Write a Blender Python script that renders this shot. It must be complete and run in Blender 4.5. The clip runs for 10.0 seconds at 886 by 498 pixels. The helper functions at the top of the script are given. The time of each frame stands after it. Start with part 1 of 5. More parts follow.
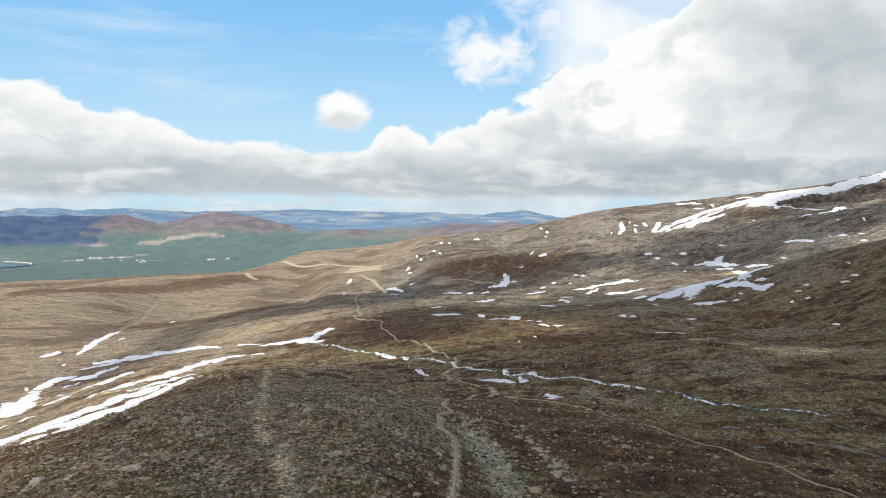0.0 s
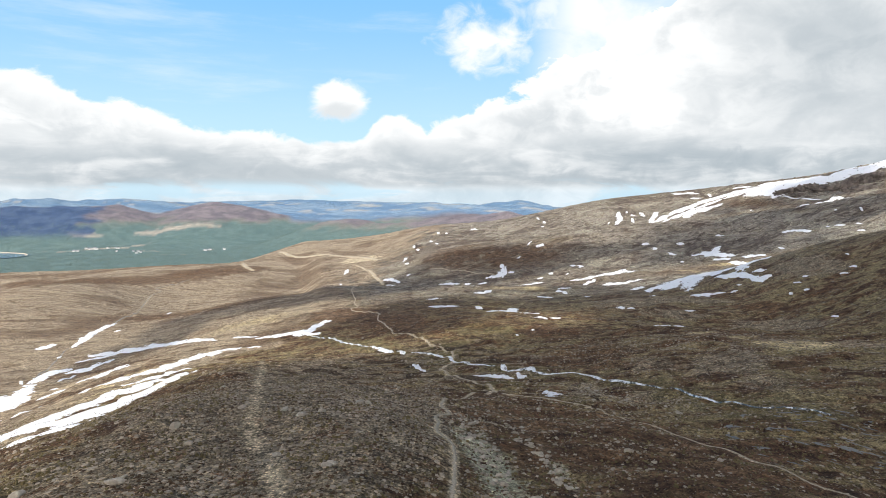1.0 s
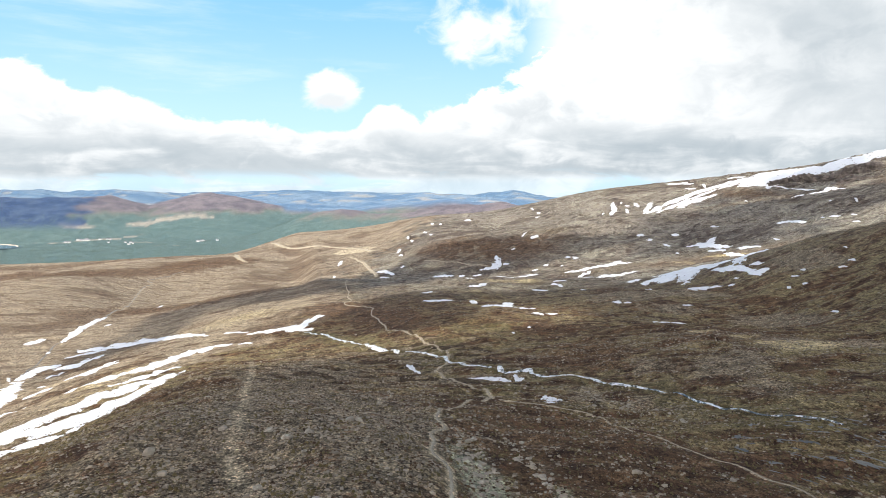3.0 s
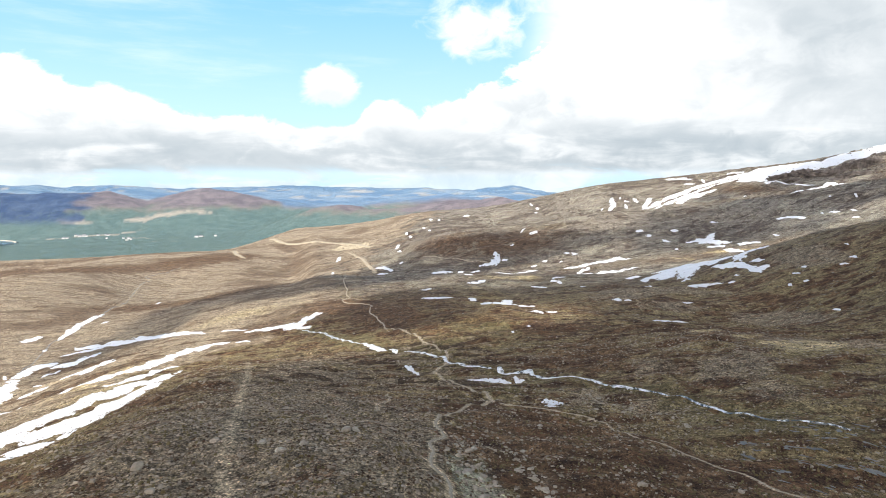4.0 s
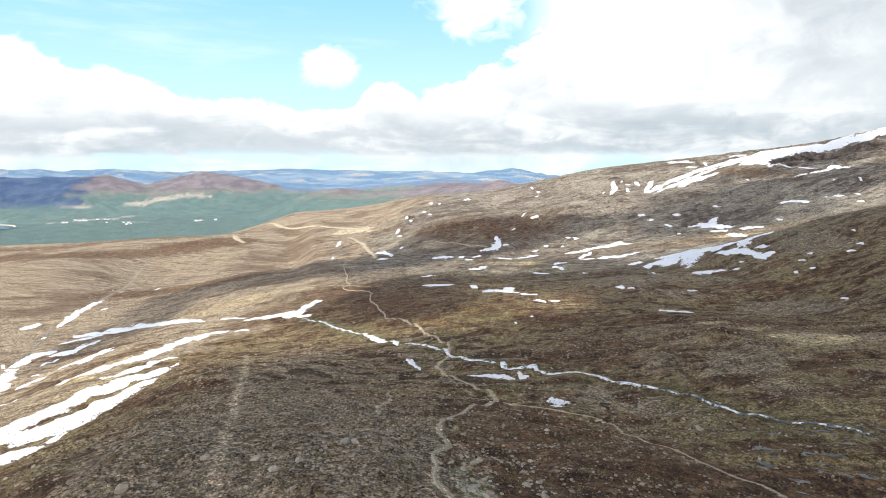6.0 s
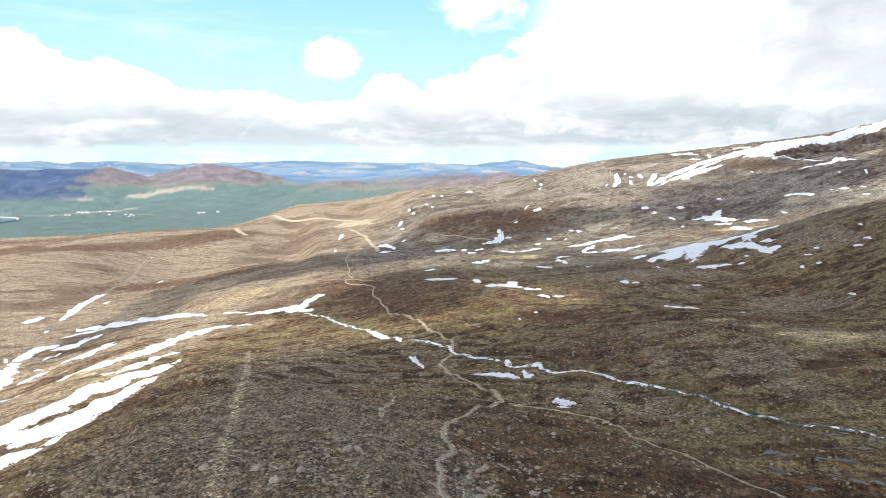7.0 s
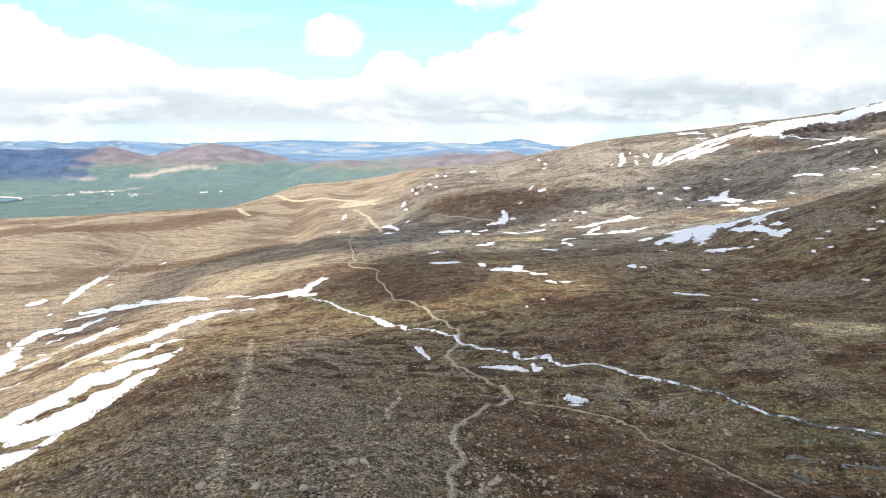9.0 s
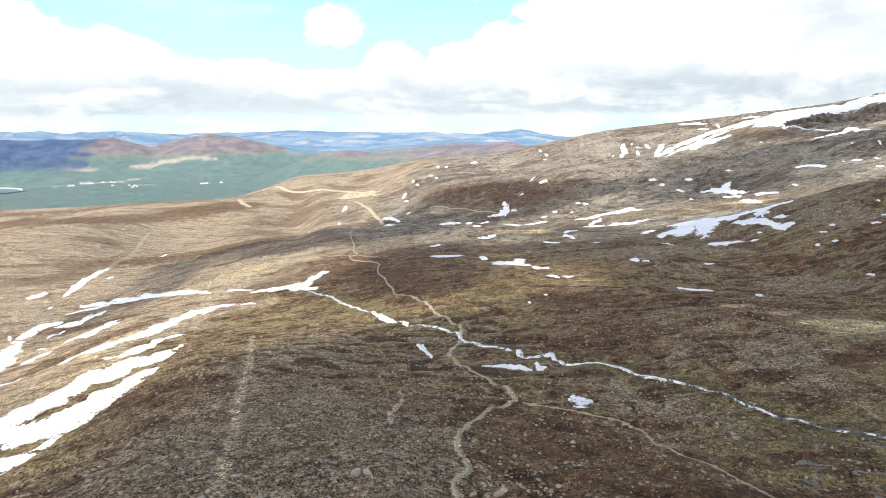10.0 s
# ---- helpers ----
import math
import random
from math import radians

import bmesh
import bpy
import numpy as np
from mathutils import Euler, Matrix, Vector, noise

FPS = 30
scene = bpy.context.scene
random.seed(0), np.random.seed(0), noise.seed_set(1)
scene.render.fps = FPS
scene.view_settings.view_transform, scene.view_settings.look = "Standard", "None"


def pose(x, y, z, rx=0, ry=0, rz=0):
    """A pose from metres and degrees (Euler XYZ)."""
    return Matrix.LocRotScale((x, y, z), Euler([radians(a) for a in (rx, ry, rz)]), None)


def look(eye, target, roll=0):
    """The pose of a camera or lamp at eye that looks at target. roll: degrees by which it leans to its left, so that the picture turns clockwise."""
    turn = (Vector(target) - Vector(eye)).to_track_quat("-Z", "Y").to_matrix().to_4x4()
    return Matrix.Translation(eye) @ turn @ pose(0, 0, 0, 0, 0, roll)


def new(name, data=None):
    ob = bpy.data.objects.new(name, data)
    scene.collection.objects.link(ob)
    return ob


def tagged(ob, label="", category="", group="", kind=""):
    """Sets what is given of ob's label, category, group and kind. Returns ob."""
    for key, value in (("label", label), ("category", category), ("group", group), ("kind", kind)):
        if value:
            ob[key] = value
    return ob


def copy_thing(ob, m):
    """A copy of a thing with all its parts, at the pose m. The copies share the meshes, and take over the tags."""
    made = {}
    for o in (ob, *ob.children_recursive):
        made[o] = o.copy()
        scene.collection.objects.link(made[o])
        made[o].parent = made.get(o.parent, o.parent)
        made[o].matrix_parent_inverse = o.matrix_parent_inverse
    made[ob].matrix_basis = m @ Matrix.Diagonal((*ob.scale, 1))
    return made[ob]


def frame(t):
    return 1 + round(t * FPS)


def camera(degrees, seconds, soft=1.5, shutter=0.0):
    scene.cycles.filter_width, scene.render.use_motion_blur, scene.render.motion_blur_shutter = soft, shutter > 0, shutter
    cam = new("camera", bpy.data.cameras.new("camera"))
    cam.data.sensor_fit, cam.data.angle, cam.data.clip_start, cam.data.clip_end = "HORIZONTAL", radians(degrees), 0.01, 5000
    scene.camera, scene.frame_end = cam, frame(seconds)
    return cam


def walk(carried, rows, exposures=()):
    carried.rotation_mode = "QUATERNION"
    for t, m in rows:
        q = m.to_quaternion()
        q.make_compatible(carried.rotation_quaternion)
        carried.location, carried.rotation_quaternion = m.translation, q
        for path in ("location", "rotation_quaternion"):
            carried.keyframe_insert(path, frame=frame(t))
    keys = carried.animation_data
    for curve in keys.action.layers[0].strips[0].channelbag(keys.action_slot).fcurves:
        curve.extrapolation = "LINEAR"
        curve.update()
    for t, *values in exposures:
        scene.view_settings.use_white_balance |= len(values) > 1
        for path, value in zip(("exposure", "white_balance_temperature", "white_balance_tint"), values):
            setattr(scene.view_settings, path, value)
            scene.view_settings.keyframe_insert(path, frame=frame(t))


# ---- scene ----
cam = camera(70.95, 10.0, soft=0.3)
# seconds, place, pitch, roll, yaw
ROWS = [
    (0, 0.000, -0.000, 20.000, -3.797, 0.003, 0.010),
    (0.5, 0.013, 0.912, 20.355, -4.107, 0.064, -0.133),
    (1, -0.015, 1.915, 20.657, -4.733, 0.100, -0.270),
    (1.5, -0.026, 2.936, 20.944, -5.178, 0.127, -0.355),
    (2, -0.046, 3.911, 21.262, -5.367, 0.183, -0.429),
    (2.5, -0.089, 4.897, 21.568, -5.499, 0.178, -0.661),
    (4, -0.103, 7.716, 22.501, -6.087, 0.262, -0.941),
    (4.5, -0.114, 8.591, 22.834, -6.419, 0.290, -0.963),
    (5, -0.136, 9.433, 23.154, -6.837, 0.322, -0.966),
    (5.5, -0.201, 10.283, 23.449, -7.275, 0.367, -0.953),
    (7, -0.513, 12.778, 24.393, -8.382, 0.427, -0.678),
    (7.5, -0.602, 13.634, 24.707, -8.861, 0.460, -0.531),
    (8, -0.741, 14.516, 24.998, -9.356, 0.487, -0.478),
    (8.5, -0.886, 15.418, 25.282, -9.830, 0.493, -0.410),
    (9, -1.040, 16.283, 25.602, -10.291, 0.507, -0.363),
    (9.5, -1.213, 17.112, 26.019, -10.723, 0.522, -0.327),
    (10, -1.321, 17.811, 26.500, -11.156, 0.565, -0.292),
]
walk(cam, [(t, pose(x, y, z, 90 + pitch, 0, yaw) @ pose(0, 0, 0, 0, 0, -roll)) for t, x, y, z, pitch, roll, yaw in ROWS],
     [(0.0, -0.03), (1.0, 0.11), (2.5, 0.24), (4.5, 0.38), (5.5, 0.40), (7.5, 0.51), (10.0, 0.58)])

# ---- light ----
SUN_EL, SUN_AZ = 46.0, 205.0      # height, and bearing clockwise from y
sun_from = Vector((math.sin(radians(SUN_AZ)) * math.cos(radians(SUN_EL)), math.cos(radians(SUN_AZ)) * math.cos(radians(SUN_EL)), math.sin(radians(SUN_EL))))
world = bpy.data.worlds.new("sky")
scene.world = world
world.use_nodes = True
wn = world.node_tree.nodes
sky = wn.new("ShaderNodeTexSky")
sky.sky_type, sky.sun_disc = "NISHITA", False
sky.sun_elevation, sky.sun_rotation = radians(SUN_EL), radians(SUN_AZ)
sky.altitude, sky.dust_density, sky.ozone_density = 300, 5.0, 0.4
world.node_tree.links.new(sky.outputs[0], wn["Background"].inputs[0])
wn["Background"].inputs[1].default_value = 0.15
sun = new("sun", bpy.data.lights.new("sun", "SUN"))
sun.data.energy, sun.data.angle, sun.data.color = 3.3, radians(1.0), (1.0, 0.94, 0.85)
sun.matrix_world = look(sun_from * 300, (0, 0, 0))


# ---- materials ----
class Mat:
    """A small helper round a node tree."""

    def __init__(self, name, rough=0.9):
        self.m = bpy.data.materials.new(name)
        self.m.use_nodes = True
        self.t = self.m.node_tree
        self.b = self.t.nodes["Principled BSDF"]
        self.b.inputs["Roughness"].default_value = rough
        self.b.inputs["Specular IOR Level"].default_value = 0.2
        self.pos = self.node("ShaderNodeNewGeometry").outputs["Position"]

    def node(self, kind, **props):
        n = self.t.nodes.new(kind)
        for k, v in props.items():
            if k == "operation":
                n.operation = v
            elif k == "blend_type":
                n.blend_type = v
            elif k == "data_type":
                n.data_type = v
        return n

    def link(self, a, b):
        self.t.links.new(a, b)

    def put(self, socket, v):
        if isinstance(v, (int, float)):
            socket.default_value = v
        elif isinstance(v, tuple):
            socket.default_value = (*v, 1.0) if len(v) == 3 and socket.type == "RGBA" else v
        else:
            self.link(v, socket)

    def noise(self, scale, detail=5.0, rough=0.6, stretch=None, vec=None, warp=0.0):
        n = self.node("ShaderNodeTexNoise")
        n.inputs["Scale"].default_value, n.inputs["Detail"].default_value, n.inputs["Roughness"].default_value = scale, detail, rough
        n.inputs["Distortion"].default_value = warp
        v = vec or self.pos
        if stretch:
            mp = self.node("ShaderNodeMapping")
            mp.inputs["Scale"].default_value = stretch[:3]
            if len(stretch) > 3:
                mp.inputs["Rotation"].default_value = (0, 0, radians(stretch[3]))
            self.link(v, mp.inputs[0])
            v = mp.outputs[0]
        self.link(v, n.inputs["Vector"])
        return n.outputs["Fac"]

    def ramp(self, v, a, b):
        n = self.node("ShaderNodeMapRange")
        n.interpolation_type = "SMOOTHSTEP"
        self.put(n.inputs[0], v)
        n.inputs[1].default_value, n.inputs[2].default_value = a, b
        return n.outputs[0]

    def math(self, op, a, b=0.0):
        n = self.node("ShaderNodeMath", operation=op)
        self.put(n.inputs[0], a)
        self.put(n.inputs[1], b)
        return n.outputs[0]

    def mix(self, fac, a, b, blend="MIX"):
        n = self.node("ShaderNodeMix", data_type="RGBA", blend_type=blend)
        self.put(n.inputs[0], fac)
        self.put(n.inputs[6], a)
        self.put(n.inputs[7], b)
        return n.outputs[2]

    def cells(self, scale):
        """Distance from the nearest cell's centre, and that cell's random number."""
        n = self.node("ShaderNodeTexVoronoi")
        n.voronoi_dimensions = "2D"
        n.inputs["Scale"].default_value = scale
        self.link(self.pos, n.inputs["Vector"])
        sep = self.node("ShaderNodeSeparateColor")
        self.link(n.outputs["Color"], sep.inputs[0])
        return n.outputs["Distance"], sep.outputs[0]

    def axis(self, k):
        n = self.node("ShaderNodeSeparateXYZ")
        self.link(self.pos, n.inputs[0])
        return n.outputs[k]

    def attr(self, name):
        n = self.node("ShaderNodeAttribute")
        n.attribute_name = name
        return n.outputs["Fac"]

    def bump(self, height, dist, strength=1.0):
        n = self.node("ShaderNodeBump")
        n.inputs["Distance"].default_value, n.inputs["Strength"].default_value = dist, strength
        self.link(height, n.inputs["Height"])
        self.link(n.outputs[0], self.b.inputs["Normal"])

    def color(self, v):
        self.put(self.b.inputs["Base Color"], v)
        return self.m


# ---- relief ----
# control heights of the hillside on a fan of bearings (every 4.5 degrees) and distances (each 1.25 times the last, from 18 m)
SPUR = [
    [8.7, 8.4, 8.2, 8.0, 7.8, 7.7, 7.6, 7.7, 7.9, 8.1, 8.0, 7.6, 7.1, 6.6, 6.1, 5.5, 4.7, 3.6, 2.1, 0.4],
    [7.6, 7.4, 7.2, 7.1, 6.9, 6.7, 6.4, 6.0, 5.4, 4.7, 4.4, 4.6, 4.6, 4.6, 4.6, 4.6, 4.8, 5.2, 5.6, 6.1],
    [6.3, 6.2, 6.1, 5.9, 5.7, 5.5, 5.1, 4.5, 3.7, 2.8, 2.3, 2.2, 2.3, 2.6, 2.9, 3.5, 4.5, 6.2, 8.8, 12.1],
    [4.5, 4.7, 4.7, 4.6, 4.3, 4.0, 3.9, 3.8, 3.3, 2.3, 1.4, 0.8, 0.7, 0.8, 1.3, 2.1, 3.3, 5.1, 7.8, 11.2],
    [2.3, 2.8, 3.2, 3.3, 3.0, 2.4, 2.2, 3.2, 3.3, 2.2, 0.9, -0.1, -0.5, -0.4, -0.1, 0.4, 1.0, 1.4, 1.5, 1.0],
]
BASIN = [
    [-0.5, 0.3, 1.1, 1.9, 2.4, 2.1, 1.7, 2.1, 2.0, 1.0, -0.5, -1.5, -1.6, -1.3, -1.6, -2.0, -2.3, -3.2, -5.3, -8.6],
    [-4.0, -3.2, -2.3, -1.5, -0.9, -0.6, -0.3, -0.3, -0.8, -1.8, -2.8, -3.6, -3.4, -3.4, -4.6, -5.3, -5.3, -5.8, -6.9, -8.3],
    [-8.6, -7.9, -7.3, -6.9, -6.8, -6.1, -4.8, -4.9, -5.5, -5.9, -6.4, -7.1, -7.8, -8.3, -8.2, -7.0, -5.7, -5.4, -5.2, -4.6],
    [-14.8, -14.0, -13.2, -12.3, -11.2, -9.7, -8.7, -9.5, -10.7, -11.0, -10.9, -10.8, -11.1, -10.8, -9.7, -7.9, -6.3, -5.5, -5.1, -4.9],
    [-22.4, -21.1, -19.8, -18.2, -16.5, -14.7, -13.8, -14.2, -15.3, -15.8, -15.0, -13.8, -12.6, -10.9, -8.9, -7.7, -8.0, -7.2, -5.9, -5.0],
]
SLOPES = [
    [-30.9, -29.1, -27.4, -25.6, -23.8, -22.2, -21.2, -21.2, -21.1, -19.4, -17.1, -15.7, -14.7, -12.8, -10.6, -9.4, -9.6, -8.7, -5.4, -0.6],
    [-39.8, -37.9, -36.1, -34.5, -33.3, -32.3, -31.3, -29.7, -26.1, -20.9, -17.7, -17.2, -18.5, -19.0, -21.2, -24.5, -21.7, -14.2, -4.7, 5.7],
    [-48.8, -47.2, -45.6, -44.1, -42.9, -41.4, -38.7, -35.1, -31.5, -26.8, -26.3, -28.1, -26.0, -23.0, -21.8, -24.2, -19.9, -10.6, 0.0, 10.1],
    [-57.4, -56.6, -55.5, -53.6, -50.5, -46.4, -41.7, -38.7, -39.0, -36.1, -35.2, -36.6, -33.7, -27.5, -20.1, -9.9, 13.3, 13.6, 19.0, 18.0],
    [-64.0, -64.8, -65.0, -63.3, -58.5, -52.0, -45.6, -41.1, -41.1, -44.8, -45.4, -42.4, -40.1, -39.0, -40.0, -39.2, -27.0, -16.8, -17.2, -9.4],
]
RIDGES = [
    [-68.6, -70.0, -71.9, -73.4, -69.8, -62.7, -55.7, -54.8, -61.7, -68.5, -66.7, -57.7, -45.3, -37.4, -25.4, 7.6, 23.4, 39.7, 50.7, 48.1],
    [-75.7, -72.5, -72.1, -79.3, -91.5, -87.7, -74.8, -80.3, -98.9, -94.5, -73.1, -48.8, -0.2, 19.5, 0.3, 5.8, 11.0, -2.3, 2.6, 31.6],
    [-92.4, -79.9, -68.8, -74.6, -101.8, -105.7, -102.3, -113.5, -103.7, -39.6, -14.2, -19.8, -36.7, -42.7, -13.9, 2.7, 42.8, 62.3, 62.6, 66.8],
    [-114.5, -109.7, -96.6, -82.6, -90.5, -87.1, -97.7, -114.7, -94.5, -55.9, -88.0, -98.5, -3.0, 32.7, 49.6, 57.4, 43.5, 58.9, 86.6, 99.6],
]
MOOR_EDGE = [
    [-122.5, -130.0, -135.6, -124.0, -97.6, -94.2, -107.7, -104.6, -124.0, -133.6, -59.3, -22.2, 16.8, 28.7, -7.0, 5.9, 38.6, 61.3, 74.1, 87.0],
    [-128.8, -112.9, -110.3, -119.9, -129.1, -161.0, -94.2, -58.9, -75.4, -39.4, -36.0, -5.7, 7.0, 2.5, -5.3, -2.8, 16.3, 39.1, 58.9, 77.4],
    [-176.1, -208.1, -220.6, -232.0, -230.1, -268.7, -212.8, -107.3, -82.8, -50.5, -41.3, -37.6, -41.2, -49.4, -43.5, -28.2, -7.0, 17.4, 42.5, 67.3],
    [-217.2, -241.3, -229.3, -244.5, -205.2, -246.1, -302.1, -283.1, -282.0, -285.7, -290.6, -297.3, -245.1, -176.6, -116.0, -68.8, -32.6, -2.1, 26.6, 55.1],
]
RELIEF = np.array(SPUR + BASIN + SLOPES + RIDGES + MOOR_EDGE)
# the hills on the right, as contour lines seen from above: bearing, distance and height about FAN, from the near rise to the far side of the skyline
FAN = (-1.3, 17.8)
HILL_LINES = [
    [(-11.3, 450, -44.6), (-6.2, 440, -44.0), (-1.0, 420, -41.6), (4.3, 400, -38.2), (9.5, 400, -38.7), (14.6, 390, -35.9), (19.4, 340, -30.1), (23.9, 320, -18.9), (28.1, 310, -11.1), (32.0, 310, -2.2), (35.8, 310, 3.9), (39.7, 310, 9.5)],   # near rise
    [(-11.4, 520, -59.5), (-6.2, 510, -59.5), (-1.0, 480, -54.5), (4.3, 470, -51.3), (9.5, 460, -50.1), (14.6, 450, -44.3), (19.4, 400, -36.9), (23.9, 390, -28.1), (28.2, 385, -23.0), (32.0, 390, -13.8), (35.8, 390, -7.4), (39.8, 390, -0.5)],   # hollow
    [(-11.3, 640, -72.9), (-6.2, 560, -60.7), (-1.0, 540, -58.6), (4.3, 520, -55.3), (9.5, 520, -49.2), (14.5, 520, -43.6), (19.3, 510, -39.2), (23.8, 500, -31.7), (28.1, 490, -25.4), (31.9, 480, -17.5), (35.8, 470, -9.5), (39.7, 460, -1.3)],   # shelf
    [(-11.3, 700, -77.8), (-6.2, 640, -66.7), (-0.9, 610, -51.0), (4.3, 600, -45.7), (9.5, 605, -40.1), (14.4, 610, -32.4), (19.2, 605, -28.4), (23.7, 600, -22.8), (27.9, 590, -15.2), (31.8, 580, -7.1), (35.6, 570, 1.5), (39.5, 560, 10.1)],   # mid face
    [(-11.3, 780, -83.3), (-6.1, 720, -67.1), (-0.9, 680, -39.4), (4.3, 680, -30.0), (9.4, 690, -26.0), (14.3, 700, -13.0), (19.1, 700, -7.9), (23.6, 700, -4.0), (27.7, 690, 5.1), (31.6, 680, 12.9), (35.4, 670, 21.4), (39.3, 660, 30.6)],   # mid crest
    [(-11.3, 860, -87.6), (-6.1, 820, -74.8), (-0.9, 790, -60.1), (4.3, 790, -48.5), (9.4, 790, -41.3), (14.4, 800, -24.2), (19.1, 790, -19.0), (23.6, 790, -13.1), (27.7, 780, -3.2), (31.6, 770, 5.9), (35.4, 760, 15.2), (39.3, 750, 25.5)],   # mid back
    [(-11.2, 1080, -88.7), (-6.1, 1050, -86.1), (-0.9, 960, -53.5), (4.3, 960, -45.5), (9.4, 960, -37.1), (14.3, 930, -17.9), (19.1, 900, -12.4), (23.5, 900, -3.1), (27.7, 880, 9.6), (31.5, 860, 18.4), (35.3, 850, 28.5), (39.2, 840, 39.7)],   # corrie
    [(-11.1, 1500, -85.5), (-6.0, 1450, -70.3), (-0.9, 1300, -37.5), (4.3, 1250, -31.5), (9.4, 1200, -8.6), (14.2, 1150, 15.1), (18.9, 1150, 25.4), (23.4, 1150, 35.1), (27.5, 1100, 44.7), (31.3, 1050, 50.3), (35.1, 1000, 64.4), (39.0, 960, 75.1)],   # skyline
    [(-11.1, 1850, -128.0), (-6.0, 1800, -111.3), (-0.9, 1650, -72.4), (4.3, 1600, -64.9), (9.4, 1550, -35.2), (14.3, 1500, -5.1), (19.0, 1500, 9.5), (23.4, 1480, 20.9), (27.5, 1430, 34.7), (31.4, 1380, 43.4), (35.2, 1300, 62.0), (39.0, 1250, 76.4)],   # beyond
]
VALLEY = -250.0
# crests of the hills across the valley: the slope of their sides, the roundness of the top, then x, y, z along the crest
CRESTS = [
    (0.34, 55, [(-1860, 4059, -137), (-1706, 4089, -84), (-1594, 4089, -30), (-1466, 4089, -5), (-1339, 4089, -20), (-1150, 4059, -75), (-947, 3959, -145), (-769, 3859, -211)]),
    (0.4, 55, [(-2717, 3609, -30), (-2496, 3659, -25), (-2335, 3709, -33), (-2133, 3759, -25), (-2018, 3859, -21), (-1950, 3959, -61), (-1860, 4059, -137)]),
    (0.35, 60, [(-658, 3309, -160), (-567, 3309, -107), (-463, 3309, -92), (-339, 3259, -109), (-127, 3109, -101), (52, 3009, -71), (303, 2909, -46)]),
    (0.3, 60, [(-3014, 4009, 14), (-2766, 4059, 16), (-2583, 4109, 15), (-2432, 4159, -1), (-2312, 4209, 2), (-2150, 4259, 16), (-1947, 4309, -4)]),
    (0.3, 60, [(-1302, 4459, -45), (-1142, 4459, -38), (-913, 4509, -48), (-751, 4509, -69)]),
    (0.3, 60, [(-513, 4559, -59), (-267, 4559, -40), (-61, 4559, -8), (103, 4559, -34), (347, 4509, -54)]),
    (0.3, 60, [(-247, 4209, -80), (-95, 4209, -74), (95, 4209, -52), (320, 4159, -82), (672, 4009, -99)]),
    (0.3, 50, [(234, 4709, -36), (490, 4709, -16), (618, 4709, 0), (725, 4709, -26), (832, 4709, -52), (1402, 4609, -58)]),
    (0.2, 60, [(-3015, 4009, 0), (-2425, 4209, -16), (-1857, 4459, -14), (-1426, 4609, -1), (-1031, 4689, 4), (-529, 4709, -7), (-191, 4709, -21), (277, 4709, -36)]),
]


LOCH = (-2235.0, 2870.0, 300.0, 195.0, -246.5)     # centre, half axes, water level


def spline(u):
    i = np.floor(u).astype(int)
    s = u - i
    return i, ((1 - s) ** 3 / 6, (3 * s ** 3 - 6 * s ** 2 + 4) / 6, (-3 * s ** 3 + 3 * s ** 2 + 3 * s + 1) / 6, s ** 3 / 6)


def crest_height(x, y, slope, top, line):
    best = np.full(x.shape, -1e9)
    for (ax, ay, az), (bx, by, bz) in zip(line[:-1], line[1:]):
        dx, dy = bx - ax, by - ay
        s = np.clip(((x - ax) * dx + (y - ay) * dy) / (dx * dx + dy * dy), 0, 1)
        d = np.hypot(x - ax - s * dx, y - ay - s * dy)
        best = np.maximum(best, az + (bz - az) * s - slope * (np.sqrt(d * d + top * top) - top))
    return best


def swell(x, y, size, seed):
    """Smooth random relief in -1 .. 1, of about that size."""
    rng = np.random.RandomState(seed)
    out = np.zeros(np.shape(x))
    for k in range(7):
        a, ph, w = rng.rand() * 6.283, rng.rand() * 6.283, (0.7 + 0.9 * rng.rand()) * 6.283 / size
        out = out + np.sin(w * (x * math.cos(a) + y * math.sin(a)) + ph + 1.3 * np.sin(w * 0.6 * (y * math.cos(a) - x * math.sin(a)) + ph * 2))
    return out / 4


